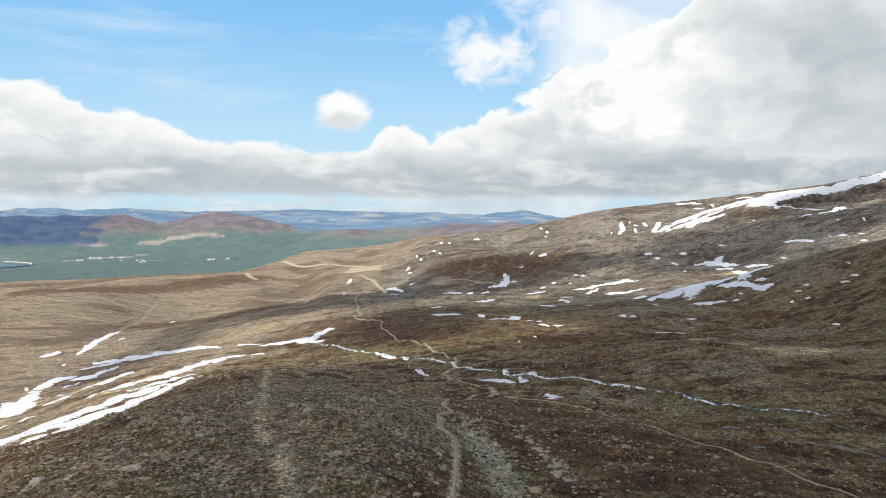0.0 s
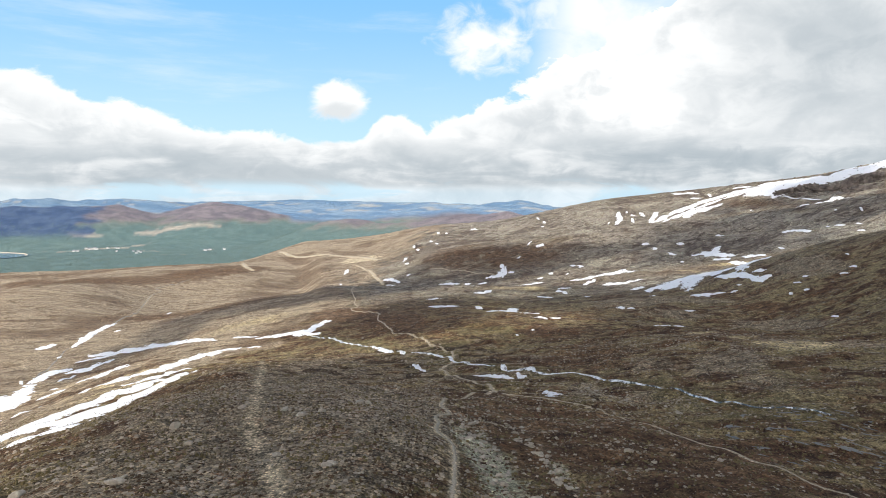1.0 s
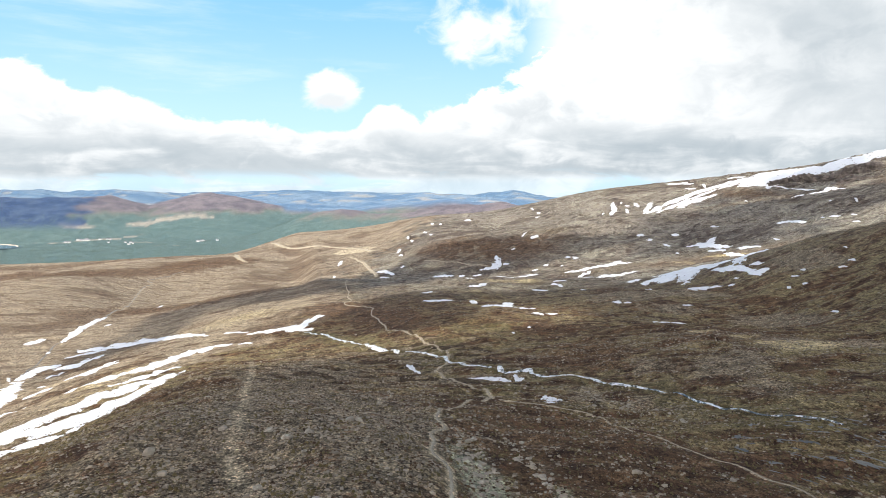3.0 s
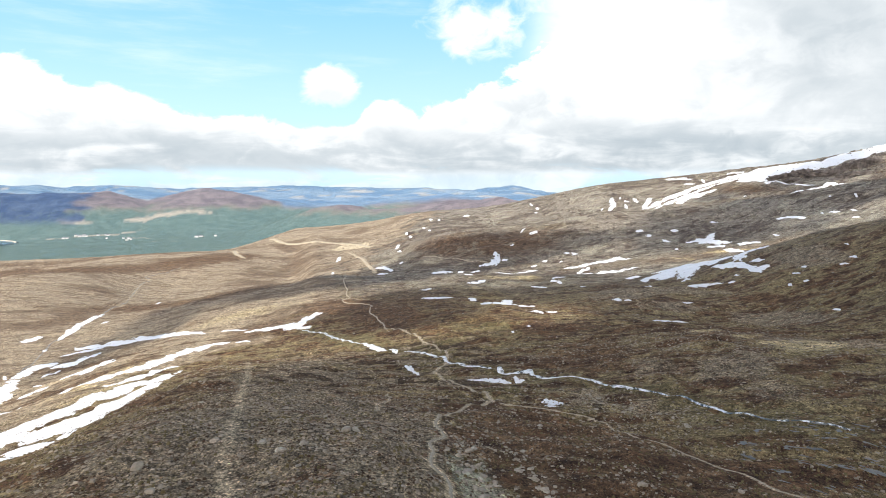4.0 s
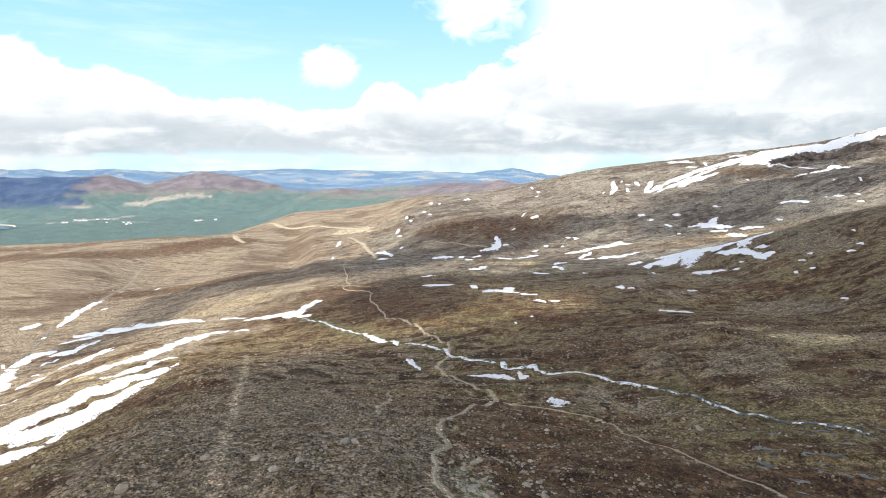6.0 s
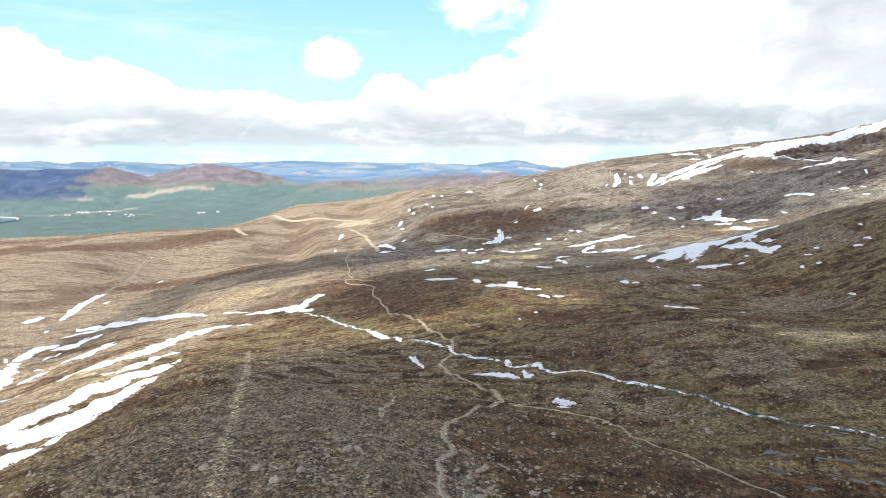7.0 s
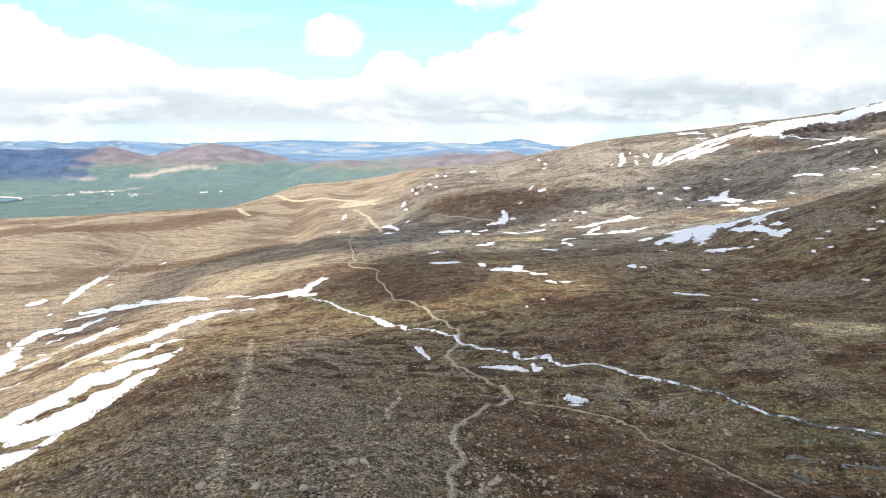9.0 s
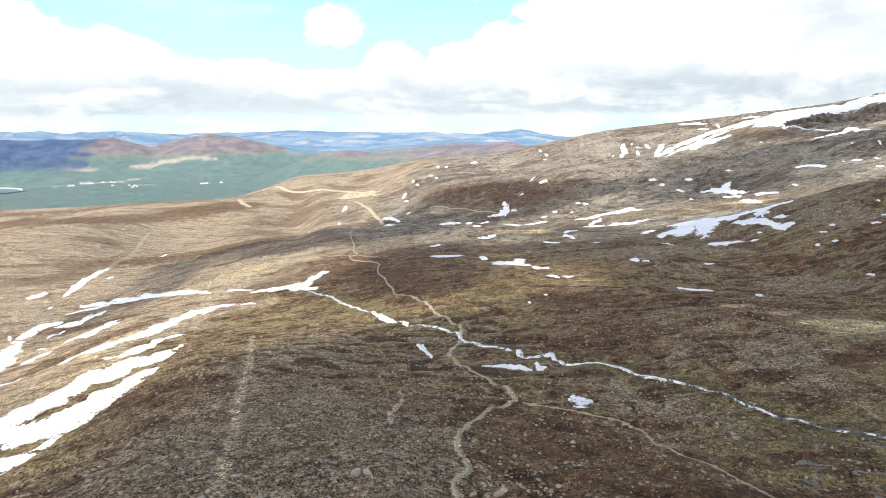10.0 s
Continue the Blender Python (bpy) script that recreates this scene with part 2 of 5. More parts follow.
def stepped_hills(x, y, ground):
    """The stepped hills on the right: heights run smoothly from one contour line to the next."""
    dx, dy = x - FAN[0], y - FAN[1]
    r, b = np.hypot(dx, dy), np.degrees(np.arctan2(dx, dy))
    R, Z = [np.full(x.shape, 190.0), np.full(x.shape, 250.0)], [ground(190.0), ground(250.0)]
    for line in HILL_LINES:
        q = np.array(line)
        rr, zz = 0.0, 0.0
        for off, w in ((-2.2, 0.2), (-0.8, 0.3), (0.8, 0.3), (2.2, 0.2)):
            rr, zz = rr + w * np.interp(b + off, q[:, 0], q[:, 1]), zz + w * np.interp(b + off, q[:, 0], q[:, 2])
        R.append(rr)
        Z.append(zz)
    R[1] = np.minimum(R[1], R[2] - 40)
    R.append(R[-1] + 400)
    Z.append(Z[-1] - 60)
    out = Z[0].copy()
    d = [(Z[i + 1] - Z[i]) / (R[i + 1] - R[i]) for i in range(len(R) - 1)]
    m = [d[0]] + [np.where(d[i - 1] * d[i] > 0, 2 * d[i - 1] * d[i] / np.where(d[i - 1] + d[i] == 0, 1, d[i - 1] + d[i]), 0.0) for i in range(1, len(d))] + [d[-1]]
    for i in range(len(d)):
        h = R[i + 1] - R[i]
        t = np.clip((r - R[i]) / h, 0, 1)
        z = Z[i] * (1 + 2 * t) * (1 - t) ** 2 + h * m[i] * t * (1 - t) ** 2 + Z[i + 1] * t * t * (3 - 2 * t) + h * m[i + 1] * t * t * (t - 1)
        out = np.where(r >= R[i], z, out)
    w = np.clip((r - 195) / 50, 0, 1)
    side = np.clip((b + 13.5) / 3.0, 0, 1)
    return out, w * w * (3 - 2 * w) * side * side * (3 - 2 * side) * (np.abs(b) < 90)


def fan_height(x, y):
    """The hillside from its control heights alone."""
    r, b = np.maximum(np.hypot(x, y), 4.0), np.degrees(np.arctan2(x, y))
    rows, cols = RELIEF.shape
    bb = np.where(np.abs(b) > 90, np.sign(b) * (180 - np.abs(b)), b)
    iu, wu = spline(np.clip((bb + 42.75) / 4.5, 0, cols - 1 - 1e-6))
    iv, wv = spline(np.clip(np.log(r / 18.0) / math.log(1.25), 0, rows - 1 - 1e-6))
    near = np.zeros(x.shape)
    for i in range(4):
        for j in range(4):
            near = near + wv[i] * wu[j] * RELIEF[np.clip(iv + i - 1, 0, rows - 1), np.clip(iu + j - 1, 0, cols - 1)]
    return near


def terrace(x, y):
    """Turf steps across the crown of the spur: 0 on a tread's back to 1 at its lip, and how strong they are there."""
    u = (y + 0.006 * (x + 22) ** 2) / 6.3 + 0.75 * swell(x, y * 1.4, 34.0, 17) + 0.22 * swell(x, y, 9.0, 18)
    where = np.exp(-((x + 12) / 34) ** 4 - ((y - 132) / 46) ** 4) * np.clip(0.75 + 0.5 * swell(x, y * 2, 22.0, 19), 0, 1)
    return u - np.floor(u), where


def height(x, y):
    x, y = np.asarray(x, float), np.asarray(y, float)
    r = np.maximum(np.hypot(x, y), 4.0)
    near = fan_height(x, y)
    fan_r = np.hypot(x - FAN[0], y - FAN[1]) + 1e-6
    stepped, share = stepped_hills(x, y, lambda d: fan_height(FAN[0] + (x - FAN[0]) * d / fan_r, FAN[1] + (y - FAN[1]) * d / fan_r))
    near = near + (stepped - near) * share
    amp = np.clip(r / 300.0, 0.12, 2.0)
    near = near + 0.25 * swell(x, y, 9.0, 3) * np.clip(r / 60, 0.3, 1) + 0.45 * amp * swell(x, y, 42.0, 5) * np.clip((r - 120) / 200, 0, 1)
    near = near + 0.42 * swell(x * 0.35 + 0.25 * y, y * 1.15, 9.0, 14) * np.clip((r - 45) / 40, 0, 1) * np.clip((420 - r) / 200, 0, 1)
    near = near + 0.0014 * r * swell(x, y, 30.0, 15) * np.clip((r - 200) / 300, 0, 1) * np.clip((1100 - r) / 400, 0, 1) * np.clip(x / 80, 0, 1)
    near = near + 0.0030 * r * swell(x, y * 1.3, 48.0, 16) * np.clip((r - 130) / 120, 0, 1) * np.clip((620 - r) / 200, 0, 1) * np.clip((x + 60) / 60, 0, 1)
    # the spur's shoulder, and the steeper flank beyond it
    u = x - np.interp(y, [40, 60, 100, 130, 190, 240], [-32, -38, -52, -60, -80, -95])
    fall = [np.clip((v - a) / (b - a), 0, 1) for v, a, b in ((y, 45, 60), (y, 110, 160), (-u, 10, 70), (-u, 250, 400), (y, 60, 110), (y, 300, 420))]
    fall = [f * f * (3 - 2 * f) for f in fall]
    near = near + 1.6 * np.exp(-((u - 13) / 12) ** 2) * fall[0] * (1 - fall[1]) - 5.5 * fall[2] * (1 - fall[3]) * fall[4] * (1 - fall[5])
    step, where = terrace(x, y)
    near = near + 0.55 * where * (np.where(step < 0.28, 1 - step / 0.28, (step - 0.28) / 0.72) - 0.5)
    far = np.full(x.shape, VALLEY) + 3 * swell(x, y, 260.0, 8)
    for slope, top, line in CRESTS:
        h = crest_height(x, y, slope, top, line)
        h = h + np.clip((h - VALLEY) / 120, 0, 1) * (7 * swell(x, y, 330.0, 11) + 3 * swell(x, y, 120.0, 12))
        k = 12.0
        far = np.where(h > far - 60, k * np.logaddexp(far / k, h / k), far)
    bed = ((x - LOCH[0]) / LOCH[2]) ** 2 + ((y - LOCH[1]) / LOCH[3]) ** 2
    far = np.where(bed < 1.6, np.minimum(far, LOCH[4] + 6 * (bed - 1)), far)
    s = np.clip((r - 2000) / 350, 0, 1)
    s = s * s * (3 - 2 * s)
    return near * (1 - s) + far * s


def spot(x, y, lift=0.0):
    return Vector((x, y, float(height(np.array([x]), np.array([y]))[0]) + lift))


def mesh_object(name, verts, faces, material=None, smooth=True, parent=None):
    me = bpy.data.meshes.new(name)
    me.from_pydata([tuple(v) for v in verts], [], [tuple(q) for q in faces])
    if material:
        me.materials.append(material)
    if smooth:
        me.polygons.foreach_set("use_smooth", [True] * len(me.polygons))
    ob = new(name, me)
    ob.parent = parent
    return ob


def grid_mesh(name, X, Y, Z, material, wrap=False):
    n, m = X.shape
    me = bpy.data.meshes.new(name)
    co = np.stack([X, Y, Z], -1).reshape(-1, 3)
    i, j = np.meshgrid(np.arange(n - 1), np.arange(m if wrap else m - 1), indexing="ij")
    j2 = (j + 1) % m
    q = np.stack([i * m + j, i * m + j2, (i + 1) * m + j2, (i + 1) * m + j], -1).reshape(-1, 4)
    me.vertices.add(len(co))
    me.vertices.foreach_set("co", co.ravel())
    me.loops.add(q.size)
    me.loops.foreach_set("vertex_index", q.ravel().astype(np.int32))
    me.polygons.add(len(q))
    me.polygons.foreach_set("loop_start", np.arange(0, q.size, 4, dtype=np.int32))
    me.polygons.foreach_set("use_smooth", np.ones(len(q), bool))
    me.update(calc_edges=True)
    me.materials.append(material)
    return new(name, me)



def soft(v, a, b):
    t = np.clip((v - a) / (b - a), 0, 1)
    return t * t * (3 - 2 * t)


def along(line, step):
    """Points on a line smoothed through its corners, about a step apart."""
    q = np.array(line, float)
    q = np.vstack([2 * q[0] - q[1], q, 2 * q[-1] - q[-2]])
    out = []
    for a, b, c, d in zip(q[:-3], q[1:-2], q[2:-1], q[3:]):
        n = max(2, int(np.hypot(*(c - b)) / step))
        for k in range(n):
            t = k / n
            out.append(0.5 * (2 * b + (c - a) * t + (2 * a - 5 * b + 4 * c - d) * t * t + (3 * b - a - 3 * c + d) * t ** 3))
    out.append(q[-2])
    return np.array(out)


def near_line(x, y, line, reach):
    """Distance to a line, worked out only near it."""
    q = np.array(line, float)
    out = np.full(x.shape, 1e6)
    m = (x > q[:, 0].min() - reach) & (x < q[:, 0].max() + reach) & (y > q[:, 1].min() - reach) & (y < q[:, 1].max() + reach)
    xs, ys = x[m], y[m]
    best = np.full(xs.shape, 1e6)
    for (ax, ay), (bx, by) in zip(q[:-1], q[1:]):
        dx, dy = bx - ax, by - ay
        t = np.clip(((xs - ax) * dx + (ys - ay) * dy) / (dx * dx + dy * dy + 1e-9), 0, 1)
        best = np.minimum(best, np.hypot(xs - ax - t * dx, ys - ay - t * dy))
    out[m] = best
    return out


def blob(x, y, cx, cy, rx, ry, turn=0.0):
    c, s = math.cos(radians(turn)), math.sin(radians(turn))
    u, v = (x - cx) * c + (y - cy) * s, -(x - cx) * s + (y - cy) * c
    return np.exp(-(u / rx) ** 2 - (v / ry) ** 2)


# ---- plan of paths, water and snow ----
FOOTPATH = [(0.6, 38.3), (0.8, 41.5), (1.0, 45.5), (1.0, 52.1), (0.0, 54.5), (-0.4, 56.4), (-0.2, 60.1), (-0.5, 61.9), (-0.1, 63.5), (0.8, 65.4), (0.8, 68.0), (0.1, 70.9), (0.3, 74.8), (1.7, 81.6), (4.1, 86.6), (8.3, 93.0), (8.0, 97.4), (6.1, 103.1), (2.9, 111.8), (0.0, 122.3), (0.7, 127.6), (2.4, 133.5), (2.9, 144.5), (1.2, 152.2), (-1.6, 159.7), (-3.4, 168.0), (-5.0, 176.6), (-8.3, 185.1), (-11.9, 192.3), (-15.4, 199.4)]
UPPER_PATH = [(-15.4, 199.4), (-16.5, 209.6), (-19.4, 222.4), (-21.7, 240.5), (-25.6, 256.4), (-27.6, 274.6), (-27.8, 284.1), (-32.2, 297.6), (-37.9, 301.9), (-43.6, 310.4), (-45.9, 319.0), (-43.0, 324.5), (-47.0, 339.4), (-48.9, 358.1), (-54.5, 386.7), (-59.4, 416.5), (-61.5, 445.0)]
FAR_PATH = [(-54.3, 583.2), (-58.5, 617.7), (-68.0, 662.2), (-81.0, 727.9), (-110.5, 886.8), (-129.3, 956.1)]
SIDE_PATH = [(35.4, 51.5), (31.8, 55.3), (29.4, 62.5), (26.0, 70.8), (22.5, 76.9), (20.8, 86.0), (16.4, 88.4), (12.3, 90.9), (9.0, 92.1)]
OLD_TRACK = [(-8.5, 33.8), (-9.5, 37.2), (-10.8, 40.9), (-12.1, 44.4), (-13.7, 46.8), (-15.4, 51.3), (-16.2, 55.1), (-17.5, 59.8), (-18.6, 63.9), (-21.4, 73.7), (-24.8, 85.3), (-29.1, 101.5), (-33.6, 117.6), (-44.8, 154.8)]
GULLY = [(-701.0, 1055.0), (-481.9, 793.1), (-433.2, 794.7), (-414.5, 858.0), (-377.7, 879.0), (-363.3, 923.2), (-339.4, 999.5), (-333.5, 1072.5)]
TRACE_PATH = [(-6.6, 77.9), (-6.9, 80.2), (-6.8, 86.4), (-6.2, 90.5), (-6.9, 95.8)]
HILL_TRACK = [(-10.1, 632.1), (10.8, 612.6), (31.4, 592.1), (50.7, 573.7)]
BRANCH_PATH = [(-67.7, 339.6), (-56.0, 330.6), (-44.8, 323.0), (-33.3, 308.5), (-25.6, 306.8)]
STREAM = [(47.0, 74.5), (44.7, 76.9), (43.5, 78.4), (40.8, 81.7), (39.1, 84.9), (37.9, 88.2), (36.5, 92.6), (35.1, 97.7), (33.4, 100.7), (29.3, 103.4), (26.8, 109.3), (21.9, 112.7), (20.3, 111.6), (18.6, 112.3), (17.8, 115.3), (17.6, 118.2), (15.5, 118.0), (12.6, 118.4), (10.9, 124.5), (6.0, 128.4), (3.6, 133.0), (2.5, 138.6), (2.3, 140.2), (0.8, 144.4), (-2.6, 148.3), (-6.4, 151.1), (-12.1, 160.4), (-13.7, 163.6), (-18.4, 175.1), (-22.2, 182.2), (-30.7, 201.5), (-33.8, 209.9), (-43.4, 231.9), (-50.6, 244.9)]
BURN = [(-148.7, 207.2), (-156.3, 225.5), (-179.4, 268.4), (-195.6, 304.3), (-208.9, 335.5), (-218.5, 358.7), (-219.6, 368.7), (-225.2, 393.1), (-234.5, 425.9), (-242.4, 460.1)]
BURN_UPPER = [(-242.4, 460.1), (-260.7, 505.6), (-270.6, 543.3), (-288.8, 593.4), (-317.9, 666.7), (-343.2, 738.3), (-346.0, 765.4), (-363.7, 792.4), (-357.9, 815.2), (-353.3, 877.0)]
ROAD = [(-99.9, 1007.2), (-136.0, 1095.5), (-182.9, 1144.4), (-247.2, 1208.6), (-306.0, 1272.6), (-329.0, 1320.0), (-351.9, 1363.6)]
ROAD_BEND = [(-363.2, 1145.6), (-335.5, 1072.9), (-313.0, 1029.6)]
BANK_SNOW = [
    [(-81.8, 245.3, 3.2, 1.13, 149), (-85.8, 245.2, 2.8, 1.58, -167), (-89.1, 241.1, 6.6, 3.47, 108), (-92.9, 236.0, 10.7, 3.24, -82), (-94.1, 224.4, 12.9, 3.03, -78), (-94.1, 211.8, 13.7, 3.23, -72), (-94.9, 202.1, 7.0, 3.14, 104), (-97.7, 198.0, 4.4, 1.78, -93), (-100.9, 191.3, 7.1, 5.17, 111), (-104.2, 180.7, 6.7, 1.2, -108), (-107.8, 171.6, 6.3, 0.78, 173), (-117.5, 169.0, 7.8, 0.53, -111), (-122.8, 158.0, 7.8, 1.32, -108)],
    [(-76.6, 184.5, 3.0, 1.83, -138), (-78.6, 179.3, 5.3, 1.39, -90), (-77.5, 167.0, 9.5, 3.24, -73)],
]
LONG_BANK = [
    [(-60.7, 150.1, 10.0, 0.35, 101), (-60.6, 141.8, 9.4, 2.19, 121), (-63.0, 139.9, 8.7, 2.11, 117), (-66.1, 138.3, 14.2, 3.07, 117), (-68.4, 132.9, 11.0, 3.56, 123), (-70.5, 127.9, 11.4, 2.7, 116), (-68.5, 117.4, 7.9, 3.15, 123), (-69.8, 111.4, 8.9, 3.3, 120), (-71.2, 105.3, 10.4, 3.37, 122), (-70.6, 96.2, 9.9, 3.71, 133)],
    [(-51.6, 122.5, 2.8, 1.16, -81), (-51.4, 116.9, 2.1, 1.66, 171), (-52.3, 112.1, 8.1, 2.47, 112), (-53.2, 106.1, 11.4, 2.83, 114), (-52.8, 98.3, 11.5, 2.79, 120), (-55.5, 96.2, 8.1, 2.52, 130), (-59.6, 96.4, 8.5, 2.25, 133), (-64.1, 96.0, 7.6, 2.48, 116), (-64.1, 88.9, 4.9, 2.91, 121)],
    [(-48.7, 85.2, 2.1, 1.34, -84), (-47.6, 80.5, 2.1, 1.23, 133), (-49.1, 79.1, 3.8, 1.74, 118), (-48.5, 73.4, 5.7, 2.1, 116)],
]
SLOPE_SNOW = [
    [(-181.4, 334.9, 10.3, 3.69, 170), (-165.5, 333.3, 13.1, 4.79, 153), (-146.6, 325.1, 20.1, 3.27, 138), (-124.4, 304.0, 19.7, 3.3, 130), (-109.5, 289.1, 11.4, 1.16, 132), (-185.7, 321.6, 5.0, 1.88, -125), (-177.6, 325.4, 6.4, 3.22, -154)],
    [(-171.1, 292.2, 7.7, 4.54, 116), (-169.1, 301.3, 10.1, 2.89, 103), (-167.4, 309.1, 5.2, 2.14, -89)],
    [(-182.8, 277.0, 6.7, 2.43, 115), (-183.6, 284.2, 10.5, 2.39, 117), (-185.3, 293.9, 10.6, 2.95, 115), (-182.4, 298.3, 6.1, 3.27, 111)],
    [(-179.8, 267.4, 2.5, 1.67, 141)],
    [(-157.3, 222.6, 23.6, 4.45, -54), (-159.2, 231.7, 25.3, 3.08, 125), (-166.1, 246.3, 17.8, 2.69, 122)],
    [(-188.1, 275.9, 4.6, 0.6, 127)],
    [(-138.0, 241.0, 7.6, 2.81, -76), (-133.4, 244.5, 11.6, 2.92, 107), (-134.2, 257.1, 10.3, 3.26, 116)],
    [(-137.0, 212.8, 5.4, 2.18, -72), (-135.6, 217.2, 3.2, 1.94, 143)],
    [(-147.7, 235.0, 4.3, 0.64, 141)],
    [(-82.1, 162.1, 3.1, 0.57, 142)],
]
BURN_SNOW = [
    [(-242.6, 455.9, 8.6, 1.47, 101), (-239.0, 439.3, 21.0, 2.47, 111), (-233.0, 418.1, 11.0, 2.1, 103), (-228.9, 402.5, 19.9, 2.13, 116), (-223.4, 385.4, 13.8, 2.55, 110), (-219.9, 372.2, 8.6, 1.68, 111)],
    [(-211.5, 341.6, 2.9, 0.98, -74)],
    [(-241.1, 371.8, 4.5, 2.5, 116), (-238.4, 375.4, 6.2, 3.24, 106)],
    [(-250.7, 567.5, 12.7, 0.97, 95)],
    [(-213.7, 408.3, 3.8, 1.8, 120)],
    [(-162.8, 267.3, 5.3, 1.14, -100)],
]
STREAM_SNOW = [
    [(-74.3, 265.0, 5.2, 0.79, 167), (-66.6, 263.2, 5.7, 2.55, 151), (-59.3, 261.4, 8.7, 4.53, 111), (-55.6, 268.3, 13.9, 2.0, -85), (-54.3, 279.9, 7.2, 1.74, -95), (-51.7, 283.9, 2.1, 0.99, -149), (-52.1, 251.5, 5.0, 1.32, 136), (-87.0, 274.2, 8.1, 0.98, 148)],
    [(-72.5, 240.8, 4.1, 0.45, 157)],
    [(-17.5, 171.0, 8.0, 0.37, 106), (-14.9, 164.8, 3.6, 1.2, 112)],
    [(-5.1, 130.9, 2.3, 0.43, 110), (-3.9, 127.5, 5.1, 0.35, 101)],
    [(6.5, 114.0, 1.2, 0.35, 169), (8.5, 113.3, 1.6, 0.78, 162), (10.5, 112.9, 1.4, 0.77, 158), (12.1, 112.0, 1.3, 0.46, 137)],
    [(14.2, 111.8, 1.2, 0.37, 94), (14.7, 111.2, 0.9, 0.58, -128)],
    [(16.1, 94.3, 1.6, 0.53, 85), (16.8, 93.3, 2.0, 0.82, 82), (17.9, 93.7, 1.3, 0.44, -129), (16.0, 90.6, 0.8, 0.41, 169)],
]
BASIN_SNOW = [
    [(-1.6, 284.0, 4.1, 1.77, 160), (4.9, 283.3, 6.7, 2.18, -129)],
    [(17.0, 272.8, 8.3, 1.63, 85)],
    [(21.7, 257.2, 6.3, 2.4, 81), (25.8, 257.8, 4.4, 3.19, 75), (29.5, 256.5, 11.9, 2.52, 83), (32.6, 250.6, 8.9, 0.76, 101), (32.3, 228.6, 6.0, 1.41, 83), (34.7, 227.7, 2.0, 1.26, -171)],
    [(31.9, 198.2, 1.6, 0.94, 133), (33.3, 197.3, 1.0, 0.72, 105)],
    [(36.9, 198.3, 1.8, 0.43, -179)],
    [(25.4, 169.9, 0.5, 0.4, 138)],
    [(20.0, 161.3, 0.5, 0.26, 119)],
    [(69.4, 238.7, 6.2, 1.5, 79)],
    [(71.4, 231.6, 1.3, 0.43, 155)],
    [(-3.3, 326.1, 4.9, 1.07, -143)],
    [(23.0, 350.9, 3.9, 3.13, 84), (27.5, 356.1, 6.1, 2.01, -109)],
]
HEATH_SNOW = [
    [(61.5, 173.6, 1.4, 1.09, 151), (61.4, 168.2, 1.4, 0.65, 177), (64.4, 167.9, 2.5, 0.45, 179)],
    [(77.7, 166.1, 9.9, 0.89, 62)],
    [(117.1, 183.5, 1.6, 0.39, 94)],
    [(91.5, 226.1, 2.1, 0.62, -158)],
    [(56.5, 334.4, 4.9, 1.97, 125)],
    [(76.3, 381.5, 6.1, 1.42, -146)],
    [(66.7, 345.2, 3.1, 1.66, 109), (68.4, 340.4, 4.3, 1.2, 96)],
    [(75.1, 316.2, 2.3, 0.55, 113)],
    [(126.1, 223.0, 1.3, 0.57, 81)],
    [(130.9, 221.4, 1.1, 0.66, 87)],
    [(107.7, 260.5, 5.4, 2.12, 67), (110.9, 259.1, 3.1, 2.64, 35), (115.3, 257.7, 3.2, 0.77, 153)],
    [(120.2, 253.3, 1.3, 1.1, 57)],
]
FOOT_SNOW = [
    [(-52.9, 622.9, 8.4, 3.38, 112), (-47.4, 616.4, 11.7, 2.89, 105), (-41.9, 600.2, 16.3, 2.29, 103)],
    [(-46.8, 571.1, 5.5, 4.09, -124)],
    [(3.4, 555.5, 5.1, 3.78, 170), (11.3, 555.4, 5.9, 3.08, 157)],
    [(24.1, 550.5, 3.5, 2.87, 81)],
    [(30.0, 533.3, 3.6, 3.24, 99)],
    [(37.3, 543.2, 5.4, 2.18, -140)],
    [(60.0, 513.4, 13.7, 1.34, 128), (71.4, 506.0, 5.7, 3.23, 165), (80.3, 509.1, 7.4, 3.75, 109)],
    [(110.1, 348.1, 5.4, 1.86, -130), (113.8, 349.6, 3.4, 1.73, 72)],
    [(112.8, 505.6, 7.2, 2.23, 154), (122.4, 503.8, 6.2, 3.65, -171), (133.9, 509.4, 9.0, 5.39, -148), (146.8, 515.1, 16.9, 5.5, -123), (157.4, 514.7, 8.4, 2.16, 117)],
    [(112.2, 471.4, 12.1, 1.98, -114), (117.7, 478.2, 7.0, 2.35, 73)],
    [(109.8, 458.8, 7.9, 1.96, 149)],
]
